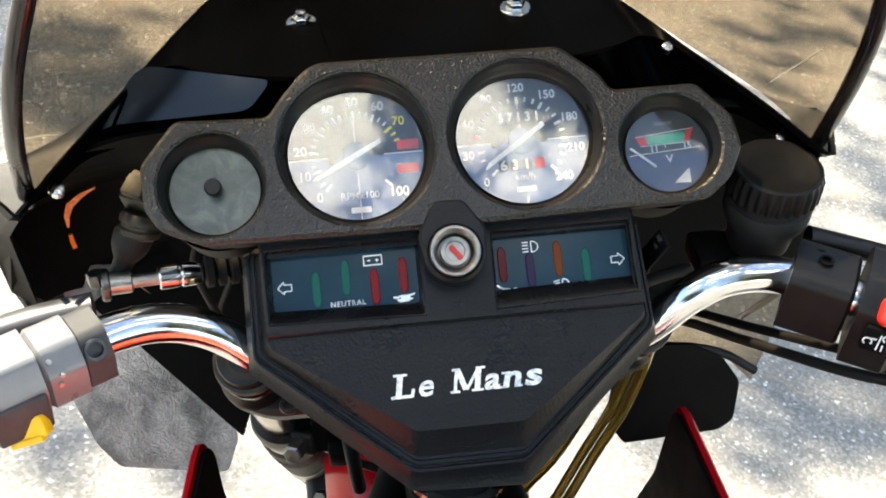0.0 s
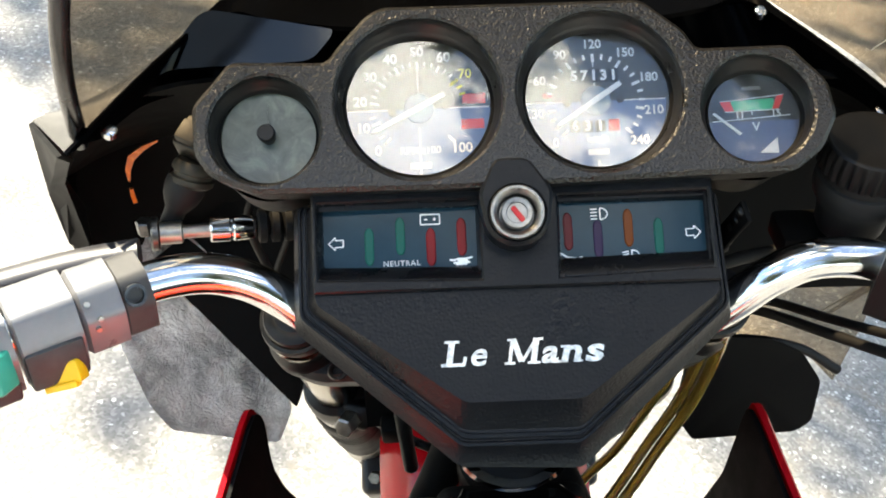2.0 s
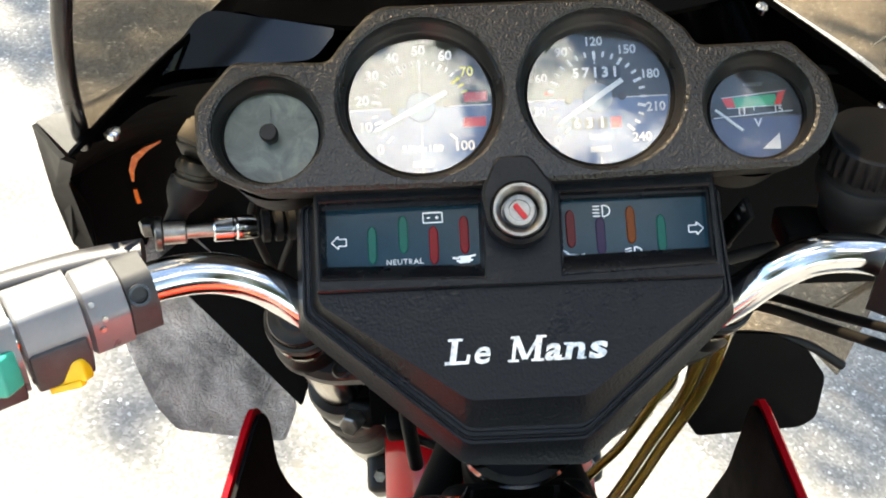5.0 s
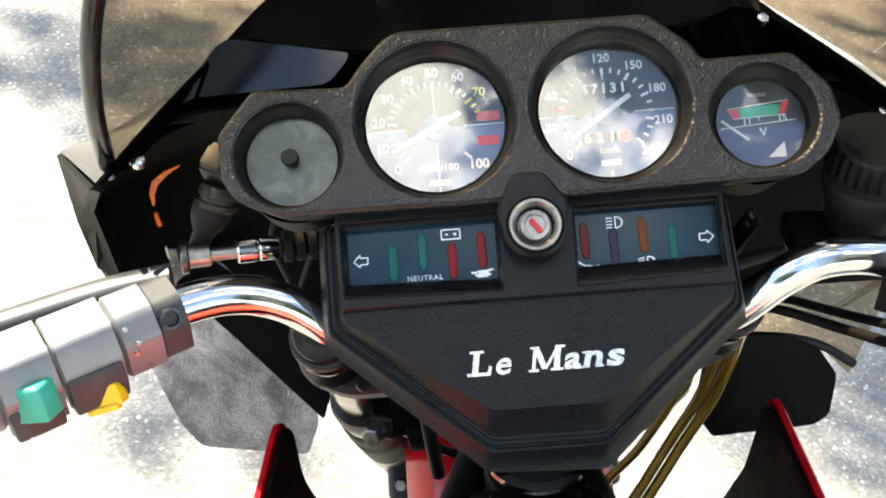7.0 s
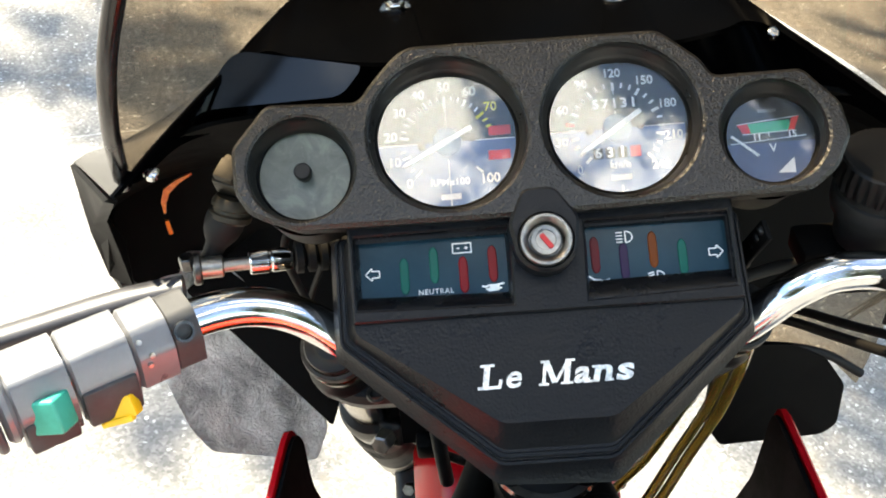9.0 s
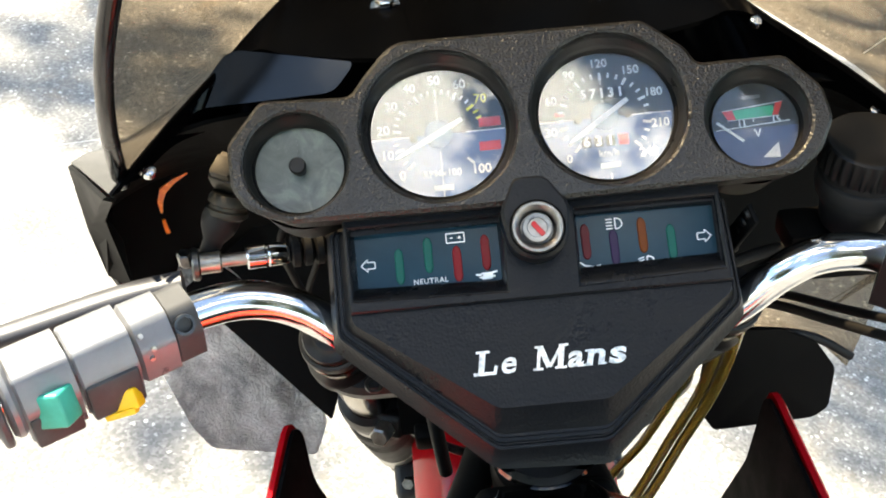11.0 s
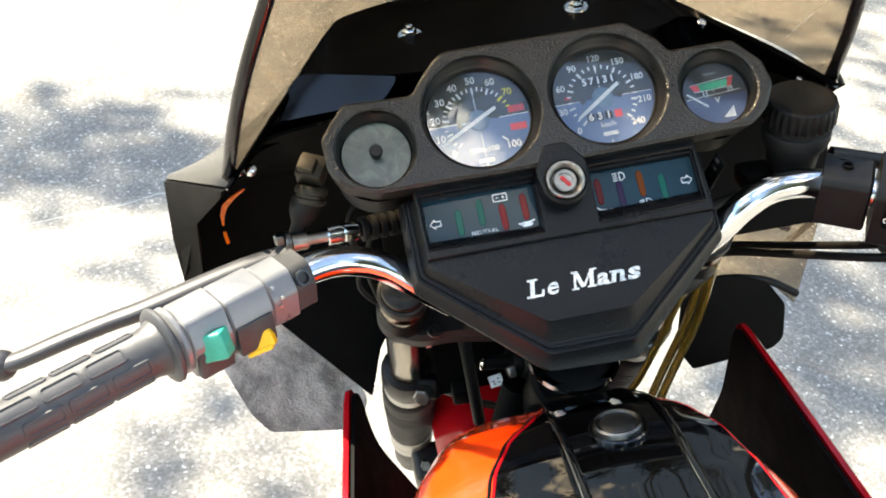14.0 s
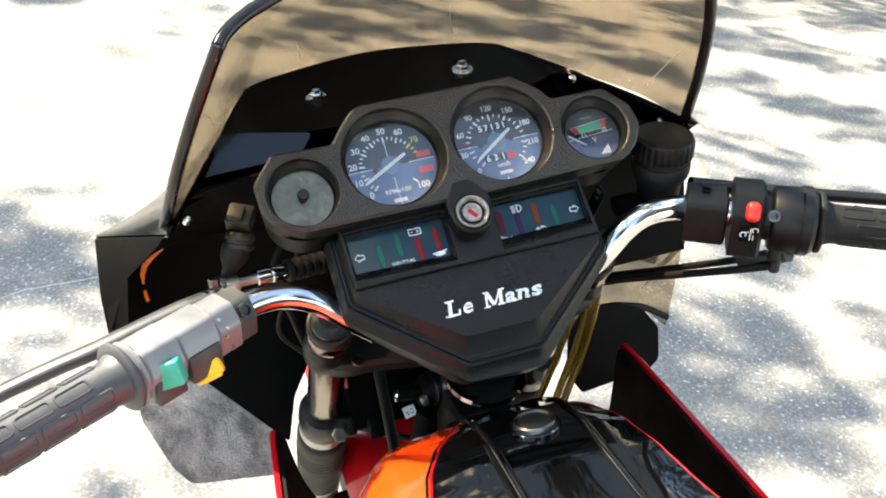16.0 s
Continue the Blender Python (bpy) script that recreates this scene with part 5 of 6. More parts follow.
screen_rows = [screen_row(r, k) for r, k in ((T0, 1.0), (T1, 1.02), (T2, 1.06), (T3, 1.13))]
screen = part("windscreen", loft(screen_rows, thick=0.003), SMOKE, motorcycle, "smoked tan acrylic windscreen", 80)
rim_path = [r[0] for r in screen_rows[:-1]] + screen_rows[-1][2:-2] + [r[-1] for r in reversed(screen_rows[:-1])]
part("screen_edging", tube(rim_path, 0.0048, 14, 4), EDGING, motorcycle, "black rubber edging round the windscreen")
# scratches in the acrylic
UNLEAN = Matrix.Rotation(radians(11.93), 3, "Y")
for pts, r in (([(-0.199, 0.163, 1.182), (-0.185, 0.195, 1.162), (-0.168, 0.229, 1.140)], 0.00035), ([(-0.327, 0.182, 1.138), (-0.320, 0.205, 1.125), (-0.313, 0.227, 1.112)], 0.0003), ([(-0.037, 0.082, 1.140), (-0.041, 0.058, 1.163), (-0.044, 0.035, 1.185)], 0.0003)):
    part("scratch", tube([UNLEAN @ Vector(p) - Vector((0, 0.0004, 0)) for p in pts], r, 6, 5), SCRATCH, screen)
# orange reflector strips inside the fairing's left flank
def strip3(pts, w, name):
    """A thin tapered strip along points, standing off the wall behind it."""
    bm = bmesh.new()
    rows_ = []
    for i, p in enumerate(pts):
        p = Vector(p)
        d = (Vector(pts[min(i + 1, len(pts) - 1)]) - Vector(pts[max(i - 1, 0)])).normalized()
        side = d.cross(Vector((0.25, -1, 0.25))).normalized()
        rows_.append([p - side * w[i], p, p + side * w[i]])
    loft(rows_, thick=0.002, bm=bm)
    return part(name, bm, REFLECTOR, motorcycle, "orange reflector strip inside the fairing")


strip3([(-0.236, 0.240, 0.986), (-0.247, 0.237, 0.982), (-0.2565, 0.236, 0.975), (-0.261, 0.236, 0.965), (-0.2622, 0.236, 0.955)], [0.0006, 0.0018, 0.0027, 0.0020, 0.0008], "reflector_strip")
strip3([(-0.2628, 0.237, 0.947), (-0.2628, 0.237, 0.941), (-0.2622, 0.237, 0.934)], [0.0014, 0.0016, 0.0016], "reflector_strip")
# ---------------------------------------------------------------- lower deflectors
def sheet(pts, thick, mat, name, label, parent=None, angle=40):
    """A flat-ish plate through a closed ring of points, with real thickness."""
    bm = bmesh.new()
    vs = [bm.verts.new(p) for p in pts]
    c = sum((v.co for v in vs), Vector()) / len(vs)
    mid = bm.verts.new(c)
    for i in range(len(vs)):
        bm.faces.new((vs[i], vs[(i + 1) % len(vs)], mid))
    bmesh.ops.recalc_face_normals(bm, faces=bm.faces)
    bmesh.ops.solidify(bm, geom=bm.faces[:] + bm.edges[:] + bm.verts[:], thickness=thick)
    return part(name, bm, mat, parent or motorcycle, label, angle)


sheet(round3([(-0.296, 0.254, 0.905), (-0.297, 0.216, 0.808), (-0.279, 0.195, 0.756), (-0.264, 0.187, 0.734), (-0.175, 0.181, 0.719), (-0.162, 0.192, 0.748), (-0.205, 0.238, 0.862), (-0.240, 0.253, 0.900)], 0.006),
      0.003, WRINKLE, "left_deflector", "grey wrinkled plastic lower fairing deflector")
sheet(round3([(-0.262, 0.230, 0.880), (-0.225, 0.219, 0.832), (-0.157, 0.187, 0.754), (-0.140, 0.214, 0.791), (-0.110, 0.238, 0.822), (-0.080, 0.270, 0.900), (-0.200, 0.275, 0.905)], 0.004),
      0.003, MATT, "fairing_lip", "dark smooth lip inside the fairing")
sheet(round3([(0.146, 0.140, 0.846), (0.172, 0.144, 0.857), (0.205, 0.144, 0.854), (0.234, 0.144, 0.836), (0.250, 0.138, 0.812), (0.247, 0.130, 0.776), (0.236, 0.128, 0.768), (0.160, 0.140, 0.750), (0.142, 0.139, 0.782)], 0.005),
      0.003, MATT, "right_deflector", "matt black lower fairing deflector")
pane = sheet(round3([(0.150, 0.150, 0.850), (0.205, 0.148, 0.846), (0.240, 0.146, 0.830), (0.261, 0.139, 0.808), (0.274, 0.145, 0.857), (0.286, 0.152, 0.905), (0.286, 0.1535, 0.897), (0.132, 0.158, 0.897)], 0.002),
             0.003, SMOKE, "side_pane", "smoked tan acrylic side pane")
sheet([(0.132, 0.157, 0.893), (0.2865, 0.1525, 0.893), (0.2865, 0.160, 0.985), (0.2805, 0.170, 1.045), (0.180, 0.180, 1.045), (0.130, 0.165, 0.990)], 0.003, MATT, "right_inner_panel", "matt black inner panel of the half fairing")
part("pane_edging", tube([(0.150, 0.147, 0.848), (0.190, 0.146, 0.850), (0.232, 0.146, 0.838), (0.263, 0.139, 0.819)], 0.0036, 10, 6), RUBBER, motorcycle, "black rubber edging of the side pane")


# ---------------------------------------------------------------- leg shields
def leg_shield(s, x, tip_y, z, front, yaw=0.0, lean=0.0):
    """Side panel, red outside and along its rim, black inside; front: its front edge below the tip."""
    yz = [(tip_y + 0.004, z - 0.012), (tip_y, z), (tip_y - 0.014, z + 0.002), (tip_y - 0.10, z + 0.001), (tip_y - 0.30, z - 0.004), (tip_y - 0.46, z - 0.03), (tip_y - 0.50, z - 0.20),
          (tip_y - 0.42, z - 0.42), (tip_y - 0.10, z - 0.46)] + front
    loop = rounded(yz, 0.010, 4)
    fm = Matrix.Translation((x, tip_y, z)) @ Matrix.Rotation(radians(yaw), 4, "Z") @ Matrix.Rotation(radians(lean), 4, "Y") @ Matrix(((0, 0, s, 0), (1, 0, 0, -tip_y), (0, 1, 0, -z), (0, 0, 0, 1)))
    sh = part("leg_shield", prism([loop], 0.003, 0.006, 0.0015, fm), RED, motorcycle, "red leg shield, black on its inner face")
    part("inner_lining", prism([[tuple(Vector((p[0], p[1])) * 0.985 + Vector((tip_y - 0.2, z - 0.2)) * 0.015) for p in loop]], -0.0032, 0.004, 0.001, fm), MATT, sh, "matt black inner lining")
    return sh


leg_shield(1, 0.186, 0.094, 0.839, [(0.190, 0.480), (0.150, 0.650), (0.112, 0.745), (0.104, 0.790)], 2)
leg_shield(-1, -0.178, 0.109, 0.840, [(0.160, 0.540), (0.134, 0.635), (0.108, 0.722), (0.092, 0.775), (0.092, 0.800)], -7, -15)

# ---------------------------------------------------------------- fork, yoke, head
FD = Vector((0, 0.447, -0.894))


FW = Vector((0, 0.571, -0.821))


def fork_leg(x):
    m = axis_matrix((x, 0.046, 0.968), FW)
    top = Vector((x, 0.046, 0.968))
    leg = part("fork_leg", lathe([(0.0, -0.044), (0.0170, -0.044), (0.0175, -0.040), (0.0175, 0.24)], m, 40), TUBE, motorcycle, "bronze-tinted steel fork tube with a black rubber boot")
    part("top_cap", lathe([(0.0, -0.050), (0.010, -0.050), (0.012, -0.048), (0.0165, -0.047), (0.0172, -0.044)], m, 30), PLASTIC, leg)
    part("upper_collar", lathe([(0.0178, -0.040), (0.0198, -0.039), (0.0205, -0.032), (0.0190, -0.026), (0.0190, 0.000), (0.0218, 0.004), (0.0226, 0.010), (0.0226, 0.024), (0.0210, 0.033), (0.0178, 0.036)], m, 40), PLASTIC, leg, "black upper fork clamp")
    part("bronze_band", lathe([(0.0191, -0.024), (0.0196, -0.023), (0.0196, -0.004), (0.0191, -0.003)], m, 40), TUBE, leg)
    part("lower_lip", lathe([(0.0178, 0.188), (0.0238, 0.191), (0.0258, 0.200), (0.0262, 0.226), (0.0254, 0.238), (0.0240, 0.240), (0.0240, 0.265), (0.0250, 0.266)], m, 40), PLASTIC, leg, "black lower fork clamp")
    part("steel_band", lathe([(0.0241, 0.242), (0.0250, 0.243), (0.0250, 0.262), (0.0241, 0.263)], m, 40), STEEL, leg)
    part("boot", lathe([(0.0246, 0.266), (0.0272, 0.270), (0.0276, 0.280), (0.0274, 0.420), (0.0266, 0.468), (0.0250, 0.475)], m, 40), RUBBER, leg, "black rubber fork boot")
    for i in range(4):
        part("boot_rib", lathe([(0.0272, 0.0), (0.0280, 0.0010), (0.0280, 0.0032), (0.0272, 0.004)], axis_matrix(top + FW * (0.315 + 0.012 * i), FW), 40), RUBBER, leg)
    part("seal_ring", lathe([(0.0250, 0.475), (0.0266, 0.477), (0.0268, 0.500), (0.0262, 0.504), (0.0262, 0.508), (0.0268, 0.511), (0.0266, 0.544), (0.0245, 0.550)], m, 40), STEEL, leg, "dull steel seal ring")
    part("slider", lathe([(0.0225, 0.550), (0.0235, 0.556), (0.0235, 0.66), (0.020, 0.70), (0.0, 0.70)], m, 32), PLASTIC, leg, "black fork slider")
    s = 1 if x < 0 else -1
    cal = part("brake_caliper", block(axis_matrix((-0.099 * s, 0.330, 0.490), FW), 0.050, 0.046, 0.090, 0.008, 3), PLASTIC, leg, "black brake caliper")
    part("caliper_bolt", cyl((-0.108 * s, 0.306, 0.520), (-0.110 * s, 0.296, 0.526), 0.007, seg=6, bevel=0.001), DULL, cal)
    c = Vector((-0.1010 * s, 0.150, 0.792))
    lug = part("pinch_lug", block(axis_matrix(c, (-0.30 * s, -0.75, 0.20)), 0.028, 0.024, 0.034, 0.006, 3), PLASTIC, leg)
    part("pinch_bolt", cyl(c + Vector((-0.005 * s, -0.012, 0.002)), c + Vector((-0.012 * s, -0.028, 0.006)), 0.0085, seg=6, bevel=0.0014), STEEL, lug, "hexagon pinch bolt")
    return leg


fork_leg(-0.119)
fork_leg(0.119)
YM = axis_matrix((0, 0.0306, 0.948), -FW, (1, 0, 0)) @ Matrix.Rotation(radians(-90), 4, "Z")
arm = [(-0.140, 0.030), (-0.132, 0.006), (-0.112, -0.004), (-0.085, -0.004), (-0.045, -0.012), (0.045, -0.012), (0.085, -0.004), (0.112, -0.004), (0.132, 0.006), (0.140, 0.030), (0.118, 0.044), (0.040, 0.030), (-0.040, 0.030), (-0.118, 0.044)]
yoke = part("top_yoke", prism([rounded([(a, -b) for a, b in arm], 0.010, 4)], 0.0, 0.020, 0.004, YM), PLASTIC, motorcycle, "black cast top yoke")
part("yoke_eye", lathe([(0.0036, 0.0), (0.0054, 0.0), (0.0060, 0.0012), (0.0054, 0.0024), (0.0036, 0.0024)], axis_matrix((-0.0998, 0.0306, 0.950), (0.10, -0.45, 0.88)), 24), DULL, yoke)
# added plate that keeps the gap above the lower yoke dark
part("yoke_blanking_plate", block(pose(0, 0.140, 0.868, 80, 0, 0), 0.190, 0.150, 0.002, 0.0005), MATT, motorcycle, "matt black plate added in front of the steering head")
# added plate that blocks the see-through gap behind the gauges
part("gauge_blanking_plate", block(pose(0, 0.108, 1.000, 0, 0, 0), 0.250, 0.003, 0.150, 0.001), MATT, motorcycle, "matt black plate added behind the gauges")
low = part("lower_yoke", block(pose(-0.004, 0.158, 0.800, 35, 0, 0), 0.200, 0.040, 0.022, 0.006, 3), PLASTIC, motorcycle, "black cast lower yoke")
part("yoke_rail", tube([(-0.094, 0.140, 0.790), (-0.078, 0.131, 0.786), (-0.060, 0.124, 0.778), (-0.040, 0.120, 0.770)], 0.0036, 10, 5), DULL, low)
head = part("steering_head", cyl(Vector((0, 0.008, 0.897)), Vector((0, 0.085, 0.785)), 0.030, seg=32, bevel=0.004), MATT, motorcycle, "black steering head")
part("head_ring", lathe([(0.0290, -0.006), (0.0335, -0.004), (0.0356, 0.0), (0.0348, 0.004), (0.0300, 0.005)], axis_matrix((0.001, -0.008, 0.930), (0, -0.20, 0.97)), 48), CHROME, head, "chrome ring round the steering head")
part("head_cover", lathe([(0, 0.004), (0.020, 0.003), (0.0292, -0.001), (0.0292, -0.008)], axis_matrix((0.001, -0.008, 0.930), (0, -0.20, 0.97)), 40), PLASTIC, head)
lockv = Vector((-0.042, 0.098, 0.846))
m = axis_matrix(lockv, (0.9, 0.1, -0.25))
horn = part("steering_lock", lathe([(0, -0.016), (0.0065, -0.016), (0.0065, 0.010), (0.0150, 0.012), (0.0165, 0.016), (0.0165, 0.020), (0.0190, 0.022), (0.0190, 0.040), (0, 0.040)], m, 30), PLASTIC, motorcycle, "black steering lock with a bright pin and white tag")
part("pin_end", lathe([(0, -0.0185), (0.0055, -0.0180), (0.0072, -0.0165), (0.0072, -0.0150), (0.0055, -0.0145)], m, 20), CHROME, horn)
part("lock_plate", lathe([(0.0160, 0.0195), (0.0178, 0.0200), (0.0178, 0.0212), (0.0160, 0.0216)], m, 30), DULL, horn)
part("lock_band", lathe([(0.0188, 0.0260), (0.0206, 0.0265), (0.0206, 0.0335), (0.0188, 0.0340)], m, 30), DULL, horn)
part("lock_nut", block(axis_matrix(lockv + Vector((0.010, -0.014, -0.002)), (0.2, -0.8, 0.5)), 0.0075, 0.0110, 0.006, 0.0022, 2), STEEL, horn)
tagm = axis_matrix((-0.0450, 0.0960, 0.8260), (-0.15, -0.85, 0.5)) @ Matrix.Rotation(radians(15), 4, "Z")
part("tag", block(tagm, 0.0125, 0.0110, 0.0016, 0.0005), WHITE, horn, "small white tag with dark bars")
part("tag_bars", strokes(tagm @ Matrix.Translation((0, 0, 0.00095)), [[(-3.4, 0), (-1.2, 0)], [(-3, -2.4), (-1, -2.4)], [(1.4, 1.6), (3.6, 1.6)], [(1.4, -2), (3.6, -2)]], 1.0), MATT, horn)
# cables and looms about the head
for pts, r, lab in (
        ([(-0.076, 0.100, 0.960), (-0.070, 0.100, 0.890), (-0.066, 0.100, 0.820), (-0.063, 0.106, 0.770)], 0.0056, "black cable beside the steering head"),
        ([(0.262, -0.024, 0.990), (0.249, 0.0148, 0.964), (0.222, 0.087, 0.921), (0.199, 0.1500, 0.884), (0.170, 0.152, 0.880)], 0.0034, "black throttle cable"),
        ([(0.256, -0.040, 0.988), (0.2357, -0.007, 0.970), (0.211, 0.064, 0.930), (0.188, 0.133, 0.890), (0.160, 0.148, 0.878)], 0.0036, "black throttle cable"),
        ([(0.230, 0.010, 1.020), (0.205, 0.050, 1.010), (0.160, 0.070, 0.995), (0.100, 0.060, 0.985)], 0.0040, "black brake hose"),
        ([(-0.13, 0.10, 1.05), (-0.150, 0.095, 1.020), (-0.140, 0.10, 0.96), (-0.128, 0.11, 0.90)], 0.0026, "thin black cable inside the fairing"),
        ([(-0.118, 0.12, 1.03), (-0.135, 0.14, 0.97), (-0.150, 0.15, 0.92), (-0.130, 0.16, 0.88)], 0.0022, "thin black cable inside the fairing")):
    part("cable", tube(pts, r, 12, 8), RUBBER, motorcycle, lab)
for pts, r in (
        ([(0.123, 0.020, 1.000), (0.131, 0.036, 0.960), (0.131, 0.066, 0.876), (0.113, 0.072, 0.817), (0.088, 0.060, 0.775), (0.055, 0.044, 0.735), (0.040, 0.020, 0.690)], 0.0040),
        ([(0.115, 0.022, 1.000), (0.122, 0.038, 0.960), (0.122, 0.068, 0.876), (0.104, 0.074, 0.817), (0.079, 0.062, 0.775), (0.046, 0.046, 0.735), (0.030, 0.020, 0.690)], 0.0038),
        ([(0.112, 0.026, 1.000), (0.112, 0.045, 0.940), (0.1035, 0.066, 0.877), (0.085, 0.080, 0.810), (0.060, 0.080, 0.770), (0.040, 0.060, 0.730), (0.020, 0.030, 0.690)], 0.0034)):
    part("hose", tube(pts, r, 12, 8), HOSE, motorcycle, "yellow clear plastic hose")
part("cable_sleeve", tube([(0.268, -0.048, 1.000), (0.262, -0.032, 0.990), (0.250, -0.004, 0.976)], 0.0060, 12, 6), STEPGREY, motorcycle, "dark grey plastic cable sleeve")

# dark cable elbow with a rubber boot beside the clock
m = pose(-0.1690, 0.092, 1.0770, 25, 12, -25)
elbow = part("cable_elbow", block(m, 0.021, 0.020, 0.017, 0.0022), BRASS, motorcycle, "dark tarnished cable elbow with a rubber boot")
part("elbow_nut", block(m @ Matrix.Translation((-0.002, -0.002, 0.0105)), 0.013, 0.013, 0.008, 0.0015), BRASS, elbow)
part("collar", lathe([(0.0, 0), (0.0105, 0.0), (0.0125, 0.003), (0.0125, 0.006), (0.0110, 0.007), (0.0110, 0.009), (0.0125, 0.010), (0.0125, 0.013), (0.0100, 0.015), (0, 0.015)], axis_matrix((-0.1715, 0.086, 1.0680), (-0.30, -0.35, -0.85)), 32), BRASS, elbow)
part("boot", lathe([(0.0115, 0.012), (0.0118, 0.018), (0.0105, 0.024), (0.0080, 0.029), (0.0062, 0.032), (0.0058, 0.044), (0.0042, 0.047), (0, 0.047)], axis_matrix((-0.1715, 0.086, 1.0680), (-0.45, -0.28, -0.80)), 28), RUBBER, elbow, "black rubber boot")
# loom connectors beside the console's right edge
loom = part("loom_bracket", block(pose(0.1195, 0.026, 1.048, 30, 0, 12), 0.003, 0.012, 0.052, 0.001), MATT, motorcycle, "bracket with a row of small connector tabs")
for i in range(6):
    part("connector_tab", block(pose(0.121, 0.016 + 0.004 * i, 1.068 - 0.008 * i, 30, 0, 12), 0.006, 0.005, 0.0045, 0.001, 1), PLASTIC, loom)
part("side_connector", block(pose(-0.075, 0.118, 0.800, 20, 0, 0), 0.018, 0.014, 0.026, 0.003), MATT, motorcycle, "black electrical connector")
part("headlamp_shell", lathe([(0.0, -0.10), (0.05, -0.095), (0.082, -0.06), (0.088, 0.0), (0.088, 0.02), (0, 0.02)], axis_matrix((0, 0.270, 0.985), (0, 1, 0)), 40), MATT, motorcycle, "matt black headlamp shell")

# ---------------------------------------------------------------- tank
def at_y(table, y):
    """Reads a table of (y, value), y falling."""
    if y >= table[0][0]:
        return table[0][1]
    for (y0, v0), (y1, v1) in zip(table, table[1:]):
        if y >= y1:
            t = (y0 - y) / (y0 - y1)
            t = t * t * (3 - 2 * t) * 0.35 + t * 0.65
            return v0 + (v1 - v0) * t
    return table[-1][1]


CROWN = [(-0.022, 0.899), (-0.029, 0.907), (-0.047, 0.9200), (-0.065, 0.934), (-0.09, 0.949), (-0.12, 0.9575), (-0.16, 0.9610), (-0.25, 0.964), (-0.40, 0.959), (-0.55, 0.930)]
RIB = [(-0.022, 0.0280), (-0.045, 0.0310), (-0.06, 0.0335), (-0.09, 0.0360), (-0.14, 0.0365), (-0.2, 0.0375), (-0.55, 0.045)]
LOBE = [(-0.022, 0.0320), (-0.046, 0.0355), (-0.062, 0.043), (-0.08, 0.054), (-0.10, 0.071), (-0.131, 0.087), (-0.165, 0.097), (-0.25, 0.112), (-0.40, 0.118), (-0.55, 0.092)]
STEP = [(-0.060, 0.0005), (-0.085, 0.0018), (-0.11, 0.0045), (-0.15, 0.009), (-0.2, 0.012), (-0.55, 0.012)]
# the flank below the lobe: half width and fall at two heights
FLANK_B = [(-0.022, 0.066), (-0.05, 0.086), (-0.10, 0.112), (-0.16, 0.132), (-0.25, 0.148), (-0.40, 0.146), (-0.55, 0.112)]
FLANK_C = [(-0.022, 0.086), (-0.05, 0.111), (-0.10, 0.140), (-0.16, 0.157), (-0.25, 0.170), (-0.40, 0.166), (-0.55, 0.122)]
FALL_B = [(-0.022, 0.006), (-0.05, 0.008), (-0.10, 0.027), (-0.16, 0.029), (-0.55, 0.03)]
FALL_C = [(-0.022, 0.030), (-0.05, 0.040), (-0.10, 0.068), (-0.16, 0.074), (-0.55, 0.075)]


def lobe_at(y, wide):
    """Half width of the black top, less on the right."""
    return at_y(LOBE, y) * (0.84 + 0.16 * wide)


def tank_section(y, wide=0.0):
    """Half outline of the tank across at y: raised spine, lobe, flank; wide: the fuller left flank."""
    crown, rib, x1, step = at_y(CROWN, y), at_y(RIB, y), max(lobe_at(y, wide), at_y(RIB, y) + 0.0035), at_y(STEP, y)
    za = crown - step - 0.004
    xb, xc = at_y(FLANK_B, y) - 0.028 + 0.045 * wide, at_y(FLANK_C, y) - 0.028 + 0.042 * wide
    xb = max(xb, x1 + 0.006)
    xc = max(xc, xb + 0.006)
    side = smooth_path([(x1, 0, za), (xb, 0, za - at_y(FALL_B, y) * (1 - 0.3 * wide)), (xc, 0, za - at_y(FALL_C, y)), (xc + 0.003, 0, za - at_y(FALL_C, y) - 0.04), (xc * 0.94, 0, za - at_y(FALL_C, y) - 0.09)], 6)
    pts = [(0.0, crown), (rib * 0.5, crown - 0.0004), (rib, crown - 0.0012), (rib + 0.0030, crown - 0.002 - step * 0.9)]
    pts += [(rib + 0.0030 + (x1 - rib - 0.0030) * k / 4, crown - 0.002 - step * 0.9 + (za - crown + 0.002 + step * 0.9) * (k / 4) ** 1.6) for k in (1, 2, 3)]
    return pts + [(q.x, q.z) for q in side]


ys = [-0.022 - 0.528 * (i / 44) ** 1.6 for i in range(45)]
rows = []
for y in ys:
    rows.append([Vector((-x, y, z)) for x, z in reversed(tank_section(y, 1.0))] + [Vector((x, y, z)) for x, z in tank_section(y)[1:]])
n = len(rows[0]) // 2
bm = bmesh.new()
loft(rows, bm=bm)
tank = part("fuel_tank", bm, ORANGE_RED, motorcycle, "gloss red fuel tank with a black top", 60)
for row, gap in ((rows[0], 0.0005), (rows[-1], -0.0005)):
    bm = bmesh.new()
    bm.faces.new([bm.verts.new(p + Vector((0, gap, 0))) for p in row])
    part("tank_end", bm, MATT, tank)


def on_tank(x, y):
    half = tank_section(y, 1.0 if x < 0 else 0.0)
    for (x0, z0), (x1, z1) in zip(half, half[1:]):
        if x0 <= abs(x) <= x1:
            return Vector((x, y, z0 + (z1 - z0) * (abs(x) - x0) / max(1e-6, x1 - x0)))
    return Vector((x, y, half[-1][1]))


